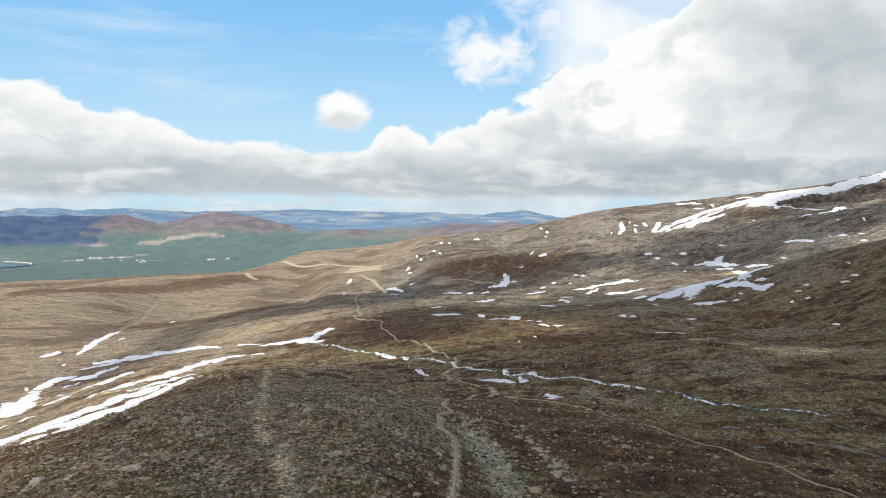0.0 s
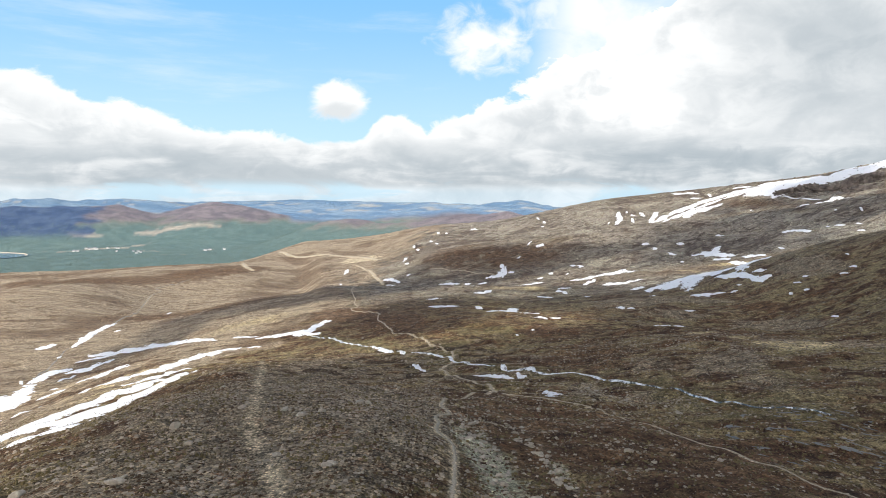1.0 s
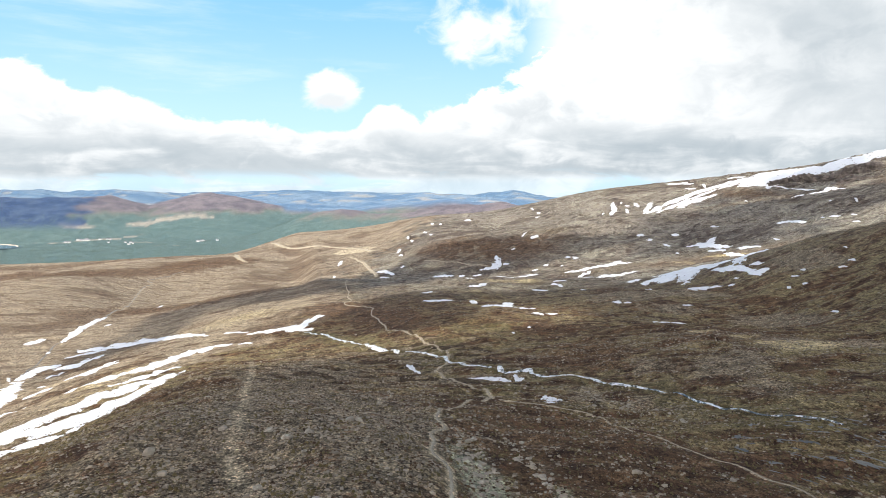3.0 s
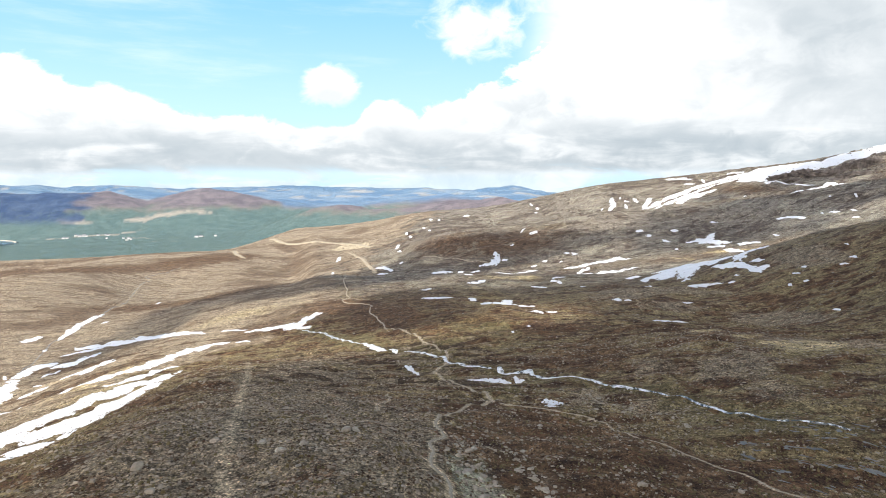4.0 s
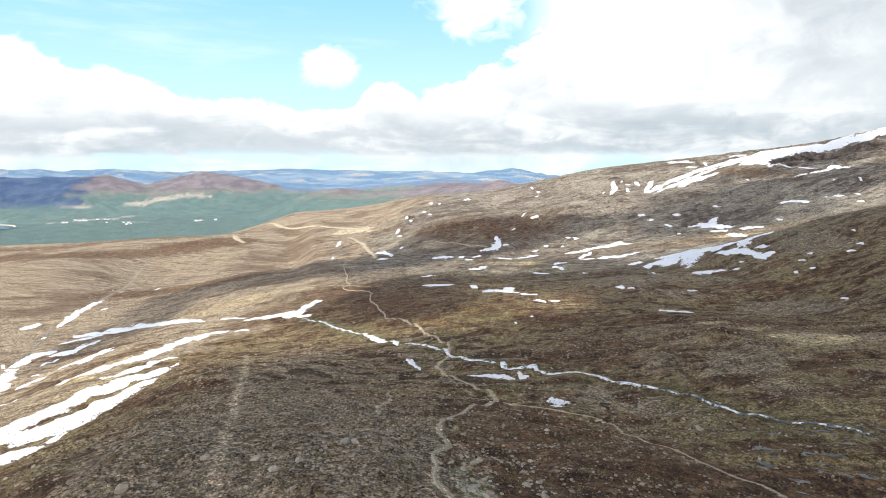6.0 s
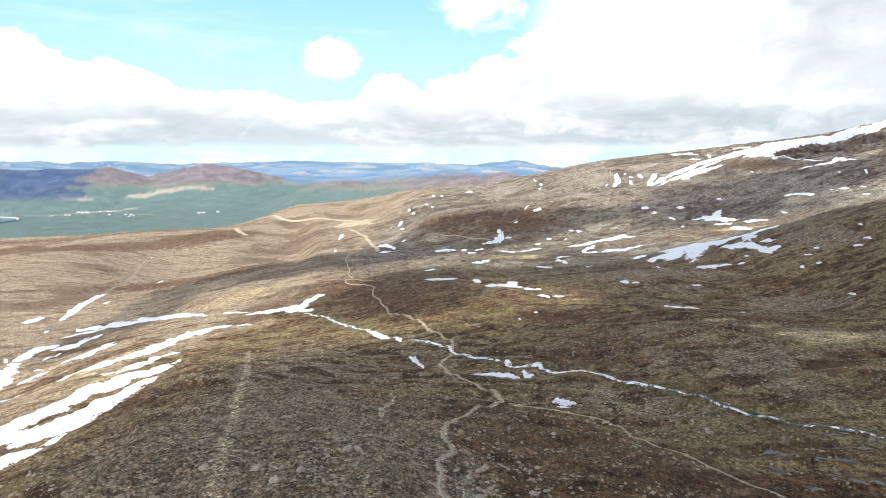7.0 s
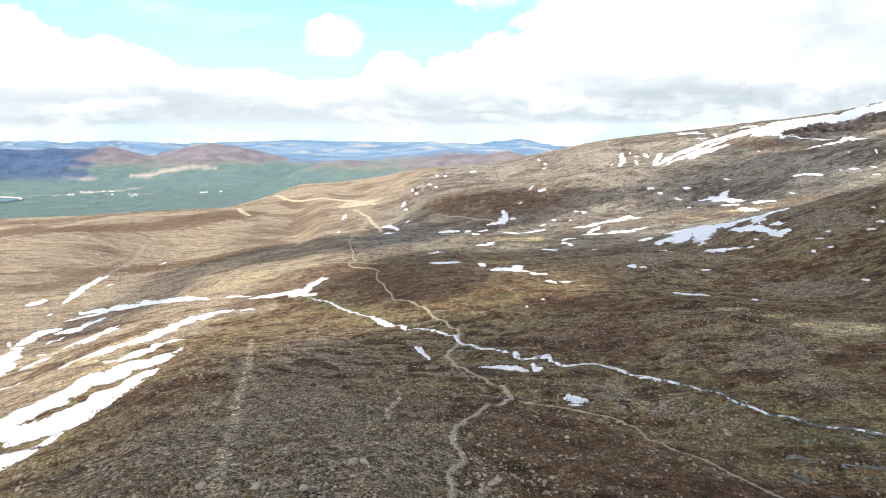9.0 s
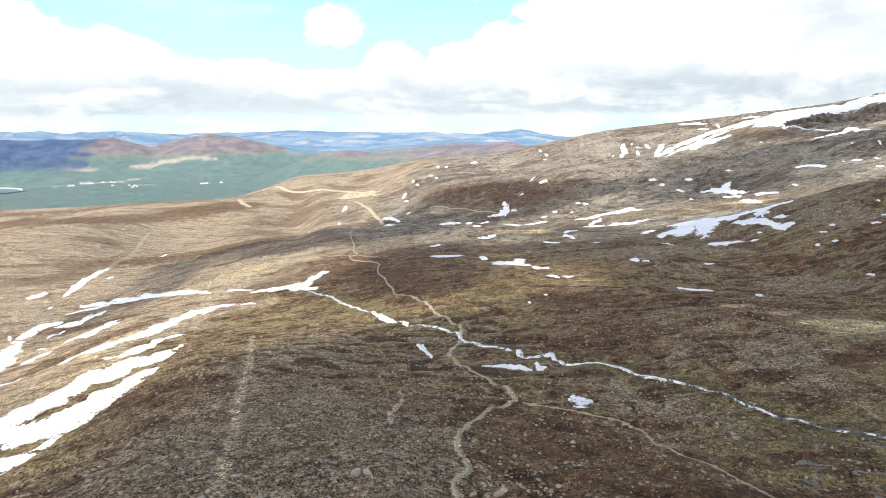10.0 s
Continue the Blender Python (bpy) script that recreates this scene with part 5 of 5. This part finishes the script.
ribbon("stream", BURN, 0.30, pool_mat, 2.0, 0.15, -0.4, "thin stream running down a grassy valley", "stream", 0.7, 14)
ribbon("stream", BURN_UPPER, 0.18, pool_mat, 3.0, 0.4, -0.5, "thin upper stream in a grassy valley", "stream", 0.7, 15)


def flat_blob(name, x, y, rx, ry, turn, material, lift, seed, n=28):
    rng = random.Random(seed)
    ph = [rng.random() * 6.283 for _ in range(4)]
    z = float(height(np.array([x]), np.array([y]))[0])
    e = 0.5
    gx = float(height(np.array([x + e]), np.array([y]))[0]) - z
    gy = float(height(np.array([x]), np.array([y + e]))[0]) - z
    c, s = math.cos(radians(turn)), math.sin(radians(turn))
    verts, faces = [(0, 0, lift)], []
    for k in range(n):
        a = 6.283 * k / n
        r = 1 + 0.25 * math.sin(2 * a + ph[0]) + 0.22 * math.sin(3 * a + ph[1]) + 0.15 * math.sin(5 * a + ph[2]) + 0.1 * math.sin(9 * a + ph[3])
        u, v = rx * r * math.cos(a), ry * r * math.sin(a)
        px, py = u * c - v * s, u * s + v * c
        verts.append((px, py, lift + (px * gx + py * gy) / e))
        faces.append((0, k + 1, (k + 1) % n + 1))
    ob = mesh_object(name, verts, faces, material)
    ob.location = (x, y, z)
    return ob


rng = random.Random(5)
for k in range(90):
    x, y = 32 + 18 * rng.random(), 60 + 17 * rng.random()
    tagged(flat_blob("bog_pool", x, y, 0.2 + 0.8 * rng.random() ** 2, 0.08 + 0.20 * rng.random(), -55 + 30 * rng.random(), pool_mat, 0.10, 100 + k), "shallow grey-blue bog pool among wet moss", "pool", "pools on the marshy ground")

km = Mat("loch_water", 0.1)
km.b.inputs["Specular IOR Level"].default_value = 0.5
km.bump(km.noise(0.1, 4), 0.2, 0.3)
loch_mat = km.color(km.mix(km.ramp(km.noise(0.01, 4), 0.3, 0.7), (0.085, 0.155, 0.26), (0.11, 0.185, 0.29)))
n = 64
ring = [(LOCH[2] * 1.05 * math.cos(6.283 * k / n), LOCH[3] * 1.05 * math.sin(6.283 * k / n), 0.0) for k in range(n)]
loch = mesh_object("water", [(0, 0, 0)] + ring, [(0, k + 1, (k + 1) % n + 1) for k in range(n)], loch_mat)
loch.location = (LOCH[0], LOCH[1], LOCH[4])
tagged(loch, "blue-grey loch in the forested valley", "lake", kind="structure")
bm_ = Mat("beach_sand", 0.95)
sand_mat = bm_.color(bm_.mix(bm_.noise(0.05, 4), (0.50, 0.42, 0.31), (0.66, 0.58, 0.46)))
SHORE = [(LOCH[0] + LOCH[2] * 1.0 * math.cos(a), LOCH[1] + LOCH[3] * 1.0 * math.sin(a)) for a in np.linspace(0.15, 1.35, 9)]
ribbon("beach", SHORE, 4.0, sand_mat, 8.0, 2.0, -3.0, "pale sandy beach along the loch shore", "beach", 0.4, 18)


# ---- stones ----
def stone_material():
    m = Mat("granite", 0.9)
    info = m.node("ShaderNodeObjectInfo")
    rnd = info.outputs["Random"]
    n1 = m.noise(3.5, 6, 0.65)
    lichen = m.ramp(m.noise(2.2, 5, 0.7), 0.52, 0.62)
    base = m.mix(m.ramp(n1, 0.3, 0.7), (0.27, 0.235, 0.185), (0.48, 0.435, 0.36))
    base = m.mix(m.math("MULTIPLY", lichen, 0.75), base, (0.47, 0.50, 0.39))
    base = m.mix(m.math("MULTIPLY", rnd, 0.6), base, (0.27, 0.225, 0.165))
    m.bump(n1, 0.08, 0.7)
    return m.color(base)


def gravel_material(name, island_a, island_b, island_c):
    m = Mat(name, 0.92)
    geo = m.node("ShaderNodeNewGeometry")
    rnd = geo.outputs["Random Per Island"]
    base = m.mix(rnd, island_a, island_b)
    base = m.mix(m.math("MULTIPLY", m.ramp(m.noise(1.2, 4), 0.45, 0.7), 0.6), base, island_c)
    return m.color(base)


granite = stone_material()
gravel_mat = gravel_material("loose_stones", (0.150, 0.122, 0.088), (0.43, 0.370, 0.285), (0.26, 0.218, 0.160))


def boulder_mesh(seed):
    rng = random.Random(seed)
    bm = bmesh.new()
    bmesh.ops.create_icosphere(bm, subdivisions=2, radius=1.0)
    shift = Vector((rng.random() * 50, rng.random() * 50, rng.random() * 50))
    cuts = [(Vector((rng.gauss(0, 1), rng.gauss(0, 1), rng.gauss(0, 0.8))).normalized(), 0.55 + 0.3 * rng.random()) for _ in range(9)]
    for v in bm.verts:
        p = v.co.copy()
        for nrm, d in cuts:
            over = p.dot(nrm) - d
            if over > 0:
                p -= nrm * over * 0.92
        p *= 1 + 0.16 * noise.noise(p * 1.7 + shift)
        p.z *= 0.58
        v.co = p
    for v in bm.verts:
        v.co.z = max(v.co.z, -0.42)
    me = bpy.data.meshes.new("boulder")
    bm.to_mesh(me)
    bm.free()
    me.materials.append(granite)
    return me


BOULDERS = [boulder_mesh(900 + k) for k in range(9)]


def boulder(x, y, size, rng):
    ob = new("boulder", BOULDERS[rng.randrange(len(BOULDERS))])
    ob.location = spot(x, y, 0.12 * size)
    ob.rotation_euler = (rng.gauss(0, 0.12), rng.gauss(0, 0.12), rng.random() * 6.283)
    ob.scale = (size * (0.8 + 0.5 * rng.random()), size * (0.8 + 0.4 * rng.random()), size * (0.7 + 0.4 * rng.random()))
    big = "large" if size > 0.5 else "small"
    return tagged(ob, big + " lichen-grey granite boulder half sunk in the heather", "boulder", "boulders on the spur")


rng = random.Random(77)
# the largest ones, then those of the boulder streaks beside the path, then the scattered ones
for x, y, size in ((-7.5, 41.5, 0.46), (-20.0, 38.7, 0.55), (-18.7, 46.8, 0.45), (-21.4, 50.8, 0.72), (-10.5, 55.5, 0.50), (-13.8, 55.4, 0.42), (-11.6, 44.5, 0.34), (6.6, 43.0, 0.45), (-7.9, 60.5, 0.52), (-7.0, 60.9, 0.42), (-17.3, 55.0, 0.5), (-26.1, 39.0, 0.6), (16.5, 54.9, 0.45), (7.2, 59.1, 0.5), (3.0, 61.5, 0.45), (-11.7, 53.0, 0.5)):
    boulder(x, y, size, rng)
for k in range(130):
    t = rng.random()
    boulder(2.2 + 3.2 * t + rng.gauss(0, 0.7), 63 - 24 * t + rng.gauss(0, 1.0), 0.12 + 0.26 * rng.random() ** 2, rng)
for k in range(64):
    t = rng.random()
    boulder(7.5 + 2.4 * t + rng.gauss(0, 0.55), 66 - 25 * t + rng.gauss(0, 1.0), 0.14 + 0.26 * rng.random() ** 2, rng)
for k in range(120):
    r, b = 34 * (95 / 34) ** rng.random(), radians(-38 + 76 * rng.random())
    boulder(r * math.sin(b), r * math.cos(b), 0.10 + 0.30 * rng.random() ** 4, rng)


for k in range(56):
    t = rng.random()
    boulder(20 + 13 * t + rng.gauss(0, 2.2), 99 - 16 * t + rng.gauss(0, 3.5), 0.13 + 0.26 * rng.random() ** 3, rng)


def scatter(name, count, r0, r1, seed, dense):
    """Random spots on the hillside, kept where dense(x, y) is high."""
    g = np.random.RandomState(seed)
    xs, ys = [], []
    have = 0
    while have < count:
        r = np.sqrt(r0 ** 2 + (r1 ** 2 - r0 ** 2) * g.rand(60000) ** 1.7)
        b = np.radians(-44 + 88 * g.rand(60000))
        x, y = r * np.sin(b), r * np.cos(b)
        ok = g.rand(60000) < dense(x, y)
        xs.append(x[ok])
        ys.append(y[ok])
        have += ok.sum()
    return np.concatenate(xs)[:count], np.concatenate(ys)[:count], g


def stuff_mesh(name, verts, faces, material, label, category, smooth=False):
    me = bpy.data.meshes.new(name)
    k = faces.shape[1]
    me.vertices.add(len(verts))
    me.vertices.foreach_set("co", verts.astype(np.float32).ravel())
    me.loops.add(faces.size)
    me.loops.foreach_set("vertex_index", faces.astype(np.int32).ravel())
    me.polygons.add(len(faces))
    me.polygons.foreach_set("loop_start", np.arange(0, faces.size, k, dtype=np.int32))
    me.polygons.foreach_set("use_smooth", np.full(len(faces), smooth))
    me.update(calc_edges=True)
    me.materials.append(material)
    return tagged(new(name, me), label, category, kind="stuff")


CUBE = np.array([(-1, -1, -1), (1, -1, -1), (1, 1, -1), (-1, 1, -1), (-0.7, -0.7, 1), (0.7, -0.7, 1), (0.7, 0.7, 1), (-0.7, 0.7, 1)], float)
CUBE_F = np.array([(4, 5, 6, 7), (0, 1, 5, 4), (1, 2, 6, 5), (2, 3, 7, 6), (3, 0, 4, 7)])


def near_paths(x, y):
    d = np.full(x.shape, 1e6)
    for line, half in (PATHS[0], PATHS[1], PATHS[5]):
        d = np.minimum(d, near_line(x, y, along(line, 2.0), 20))
    return d


def stony(x, y):
    d = 0.28 + 0.28 * swell(x, y, 14.0, 71) + 0.22 * swell(x, y, 4.0, 72)
    d = d + 0.5 * blob(x, y, -14, 46, 12, 30, -17) + 0.5 * blob(x, y, -10, 75, 22, 30) + 0.6 * blob(x, y, 60, 135, 30, 26, 30) + 0.6 * blob(x, y, 25, 88, 10, 14, 20) + 0.4 * blob(x, y, 75, 170, 28, 20)
    d = np.where(near_paths(x, y) < 0.7, 0.03, d)
    return np.clip(d, 0.02, 1)


def stones(count, r0, r1, s0, s1, seed):
    x, y, g = scatter("stones", count, r0, r1, seed, stony)
    n = len(x)
    size = s0 * np.clip(np.hypot(x, y) / 60, 0.8, 1.6) + (s1 - s0) * g.rand(n) ** 6
    dims = size[:, None] * np.stack([0.8 + 0.6 * g.rand(n), 0.7 + 0.5 * g.rand(n), 0.28 + 0.3 * g.rand(n)], -1)
    base = CUBE[None] * (0.75 + 0.5 * g.rand(n, 8, 1)) * dims[:, None]
    a = g.rand(n) * 6.283
    c, s = np.cos(a)[:, None], np.sin(a)[:, None]
    vx, vy = base[..., 0] * c - base[..., 1] * s, base[..., 0] * s + base[..., 1] * c
    z = height(x, y)
    v = np.stack([vx + x[:, None], vy + y[:, None], base[..., 2] + z[:, None] + 0.25 * dims[:, 2:3]], -1).reshape(-1, 3)
    f = (CUBE_F[None] + 8 * np.arange(n)[:, None, None]).reshape(-1, 4)
    return v, f


v1, f1 = stones(54000, 30, 150, 0.030, 0.18, 401)
v2, f2 = stones(12000, 130, 330, 0.05, 0.20, 402)
stuff_mesh("loose_stones", np.vstack([v1, v2]), np.vstack([f1, f2 + len(v1)]), gravel_mat, "countless grey-brown loose stones strewn over the moor", "stones")


# ---- heather and grass tufts ----
def tufts(name, count, r0, r1, seed, dense, w0, w1, tall, material, label, grow=None):
    x, y, g = scatter(name, count, r0, r1, seed, dense)
    n, k = len(x), (4 if grow else 5)
    a = np.arange(k) * 6.283 / k
    w = (w0 + (w1 - w0) * g.rand(n) ** 2) * (np.clip(np.hypot(x, y) / grow, 0.25, 1.4) if grow else 1.0)
    h = tall * w * (0.6 + 0.8 * g.rand(n))
    rr = w[:, None] * (0.65 + 0.7 * g.rand(n, k))
    z = height(x, y)
    low = np.stack([x[:, None] + rr * np.cos(a), y[:, None] + rr * np.sin(a), np.repeat((z - 0.04)[:, None], k, 1)], -1)
    mid = np.stack([x[:, None] + 0.72 * rr * np.cos(a + 0.4), y[:, None] + 0.72 * rr * np.sin(a + 0.4), z[:, None] + h[:, None] * (0.6 + 0.5 * g.rand(n, k))], -1)
    tip = np.stack([x + 0.1 * w, y, z + h * 1.05], -1)[:, None]
    v = np.concatenate([low, mid, tip], 1).reshape(-1, 3)
    j = np.arange(k)
    j2 = (j + 1) % k
    tri = np.concatenate([np.stack([j, j2, j2 + k], -1), np.stack([j, j2 + k, j + k], -1), np.stack([j + k, j2 + k, np.full(k, 2 * k)], -1)])
    f = (tri[None] + (2 * k + 1) * np.arange(n)[:, None, None]).reshape(-1, 3)
    return stuff_mesh(name, v, f, material, label, "heather")


heather_mat = gravel_material("heather_clumps", (0.050, 0.030, 0.018), (0.125, 0.078, 0.044), (0.105, 0.080, 0.042))
grass_mat = gravel_material("grass_tufts", (0.105, 0.080, 0.036), (0.19, 0.15, 0.075), (0.11, 0.10, 0.045))


def heathery(x, y):
    d = 0.25 + 0.42 * swell(x, y, 11.0, 81) + 0.2 * swell(x, y, 3.5, 82) + 0.5 * blob(x, y, 18, 58, 12, 22, 20)
    return np.clip(np.where(near_paths(x, y) < 1.0, 0.0, d), 0, 1)


def grassy(x, y):
    d = 0.2 - 0.35 * swell(x, y, 11.0, 81) + 0.2 * swell(x, y, 3.0, 83) + 0.5 * blob(x, y, 38, 72, 16, 12, -40)
    return np.clip(np.where(near_paths(x, y) < 0.8, 0.0, d), 0, 1)


tufts("heather", 26000, 30, 170, 501, heathery, 0.05, 0.18, 0.5, heather_mat, "dark brown winter heather clumps covering the spur")
tufts("moor_grass", 22000, 30, 170, 502, grassy, 0.05, 0.17, 0.9, grass_mat, "dry olive moor grass tufts between the stones")

def right_hills(x, y):
    b = np.degrees(np.arctan2(x, y))
    d = 0.35 + 0.35 * swell(x, y, 60.0, 91) + 0.3 * swell(x, y, 17.0, 92)
    for line, gap in ((UPPER_PATH, 1.6), (FAR_PATH, 3.0), (STREAM, 3.0)):
        d = np.where(near_line(x, y, along(line, 4.0), 20) < gap, 0.0, d)
    return np.clip(d * soft(b, -12, -4), 0, 1)


def left_slopes(x, y):
    b = np.degrees(np.arctan2(x, y))
    d = 0.3 + 0.35 * swell(x * 0.5, y * 1.4, 70.0, 93) + 0.3 * swell(x * 0.5, y * 1.4, 20.0, 94)
    return np.clip(d * soft(-b, 8, 15) * soft(np.hypot(x, y), 120, 200), 0, 1)


bush_mat = gravel_material("hill_heather", (0.062, 0.042, 0.030), (0.150, 0.108, 0.074), (0.105, 0.075, 0.050))
tuss_mat = gravel_material("tussocks", (0.120, 0.088, 0.058), (0.25, 0.192, 0.125), (0.155, 0.112, 0.072))
tufts("hill_heather", 18000, 160, 1150, 503, right_hills, 0.28, 1.3, 0.4, bush_mat, "dark heather bushes dotted over the far hillside", 700.0)
tufts("tussock_grass", 11000, 130, 1100, 504, left_slopes, 0.25, 1.2, 0.35, tuss_mat, "brown tussock grass on the golden valley slope", 600.0)
x, y, g = scatter("hill_rocks", 18000, 200, 1200, 505, right_hills)
n = len(x)
size = (0.14 + 0.42 * g.rand(n) ** 4) * np.clip(np.hypot(x, y) / 450, 0.5, 1.6)
shape = CUBE[None] * (0.75 + 0.5 * g.rand(n, 8, 1)) * (size[:, None] * np.stack([0.9 + 0.7 * g.rand(n), 0.8 + 0.5 * g.rand(n), 0.4 + 0.4 * g.rand(n)], -1))[:, None]
shape = shape + np.stack([x, y, height(x, y) + 0.1 * size], -1)[:, None]
rock_mat = gravel_material("hill_rocks", (0.13, 0.11, 0.085), (0.31, 0.275, 0.22), (0.20, 0.175, 0.135))
stuff_mesh("hill_rocks", shape.reshape(-1, 3), (CUBE_F[None] + 8 * np.arange(n)[:, None, None]).reshape(-1, 4), rock_mat, "pale granite rocks scattered across the hillside", "rocks")

# ---- crags ----
kr = Mat("crag_rock", 0.92)
k1 = kr.noise(0.12, 8, 0.65, stretch=(1, 1, 0.5))
kr.bump(k1, 2.0, 0.9)
crag_mat = kr.color(kr.mix(kr.ramp(k1, 0.35, 0.68), (0.075, 0.066, 0.060), (0.23, 0.20, 0.18)))


def crag(x, y, wide, tall, turn, seed):
    bm = bmesh.new()
    bmesh.ops.create_icosphere(bm, subdivisions=4, radius=1.0)
    for v in bm.verts:
        p = v.co.copy()
        q = p * 2.1 + Vector((seed * 3.7, 0, 0))
        rough = 0.45 * noise.noise(q) + 0.3 * noise.noise(q * 2.3) + 0.2 * noise.noise(q * 5)
        p *= 1 + rough
        p.z = round(p.z * 4 + 0.6 * noise.noise(q * 1.5)) / 4 * 0.5 + p.z * 0.5
        v.co = (p.x * wide, p.y * wide * 0.45, p.z * tall)
    me = bpy.data.meshes.new("crag")
    bm.to_mesh(me)
    bm.free()
    me.materials.append(crag_mat)
    ob = new("crag", me)
    ob.location = spot(x, y, -0.25 * tall)
    ob.rotation_euler = (0, 0, radians(turn))
    return tagged(ob, "dark broken granite crag below the snowy ridge", "crag", "crags below the ridge")


for x, y, wide, tall, turn, seed in (
        (458, 831, 12.2, 5.4, -29, 1),
        (467, 822, 12.2, 6.1, -30, 2),
        (475, 814, 13.7, 7.4, -30, 3),
        (480, 802, 13.5, 8.0, -31, 4),
        (480, 779, 13.3, 6.6, -32, 5),
        (487, 761, 13.1, 7.8, -33, 6),
        (498, 760, 13.2, 8.5, -33, 7),
        (506, 755, 13.2, 8.5, -34, 8),
        (516, 752, 13.2, 8.5, -35, 9),
        (522, 743, 14.6, 9.1, -35, 10),
        (482, 726, 14.0, 5.6, -34, 11),
        (492, 719, 14.0, 6.2, -35, 12),
        (459, 793, 11.8, 3.3, -30, 13),
        (287, 996, 8.3, 3.7, -16, 14),
        (-33, 1020, 7.4, 4.4, 1, 15),
        (-16, 1006, 7.3, 3.6, 0, 16)):
    crag(x, y, wide, tall, turn, seed)

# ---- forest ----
# needle colours lightened and blued to stand in for haze
tree_mat = gravel_material("hazed_needles", (0.105, 0.158, 0.148), (0.142, 0.192, 0.172), (0.125, 0.178, 0.165))
g = np.random.RandomState(611)
want, X, Y = 48000, [], []
got = 0
while got < want:
    r, b = np.sqrt(2080 ** 2 + (4250 ** 2 - 2080 ** 2) * g.rand(120000) ** 1.35), np.radians(-44 + 58 * g.rand(120000))
    x, y = r * np.sin(b), r * np.cos(b)
    z = height(x, y)
    keep = (z + 16 * swell(x, y, 300, 44) + 8 * swell(x, y, 90, 45) < -124 + 12 * g.randn(len(z))) & (swell(x, y, 130, 45) + 0.6 * swell(x, y, 45, 46) > -0.55)
    keep &= ((x - LOCH[0]) / LOCH[2]) ** 2 + ((y - LOCH[1] + 30) / (LOCH[3] + 30)) ** 2 > 1.2
    for q in FELLED:
        keep &= blob(x, y, *q) + 0.22 * swell(x, y, 55, 41) < 0.38
    X.append(x[keep])
    Y.append(y[keep])
    got += keep.sum()
x, y = np.concatenate(X)[:want], np.concatenate(Y)[:want]
z, tall = height(x, y), 3.2 + 3.0 * g.rand(want)
k = 5
a = np.arange(k) * 6.283 / k
rad = tall[:, None] * (0.22 + 0.12 * g.rand(want, k))
low = np.stack([x[:, None] + rad * np.cos(a), y[:, None] + rad * np.sin(a), np.repeat((z + 0.12 * tall)[:, None], k, 1)], -1)
tip = np.stack([x, y, z + tall], -1)[:, None]
verts = np.concatenate([low, tip], 1).reshape(-1, 3)
j = np.arange(k)
tri = np.stack([j, (j + 1) % k, np.full(k, k)], -1)
faces = (tri[None] + (k + 1) * np.arange(want)[:, None, None]).reshape(-1, 3)
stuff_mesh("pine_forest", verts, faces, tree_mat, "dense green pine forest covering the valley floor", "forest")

# ---- houses in the valley ----
hw = Mat("white_render", 0.9)
wall_mat = hw.color(hw.mix(hw.noise(0.5, 4), (0.72, 0.71, 0.68), (0.82, 0.81, 0.79)))
hr = Mat("slate_roof", 0.8)
roof_mat = hr.color(hr.mix(hr.noise(0.6, 4), (0.24, 0.24, 0.26), (0.36, 0.35, 0.36)))


def house():
    ob = new("house")
    tagged(ob, "small white house with a grey pitched roof", "house", "houses in the valley")
    bm = bmesh.new()
    bmesh.ops.create_cube(bm, size=1.0, matrix=Matrix.Translation((0, 0, 2.2)) @ Matrix.Diagonal((13, 8, 6.4, 1)))
    me = bpy.data.meshes.new("wall")
    bm.to_mesh(me)
    bm.free()
    me.materials.append(wall_mat)
    w = new("wall", me)
    w.parent = ob
    v = [(-7, -4.6, 5.2), (7, -4.6, 5.2), (7, 4.6, 5.2), (-7, 4.6, 5.2), (-7, 0, 8.6), (7, 0, 8.6)]
    f = [(0, 1, 5, 4), (2, 3, 4, 5), (0, 4, 3), (1, 2, 5), (0, 3, 2, 1)]
    mesh_object("roof", v, f, roof_mat, smooth=False, parent=ob)
    return ob


rng = random.Random(31)
first = None
for cx, cy, n, spread in ((-1775, 3170, 7, 26), (-1665, 3205, 4, 18), (-1835, 3105, 3, 30), (-1185, 3216, 6, 22), (-1482, 3040, 2, 10), (-1560, 3120, 3, 40)):
    for k in range(n):
        x, y = cx + rng.gauss(0, spread), cy + rng.gauss(0, 9)
        m = Matrix.Translation(spot(x, y, 0.8)) @ Matrix.Rotation(rng.random() * 3.14, 4, "Z")
        if first is None:
            first = house()
            first.matrix_basis = m
        else:
            copy_thing(first, m)
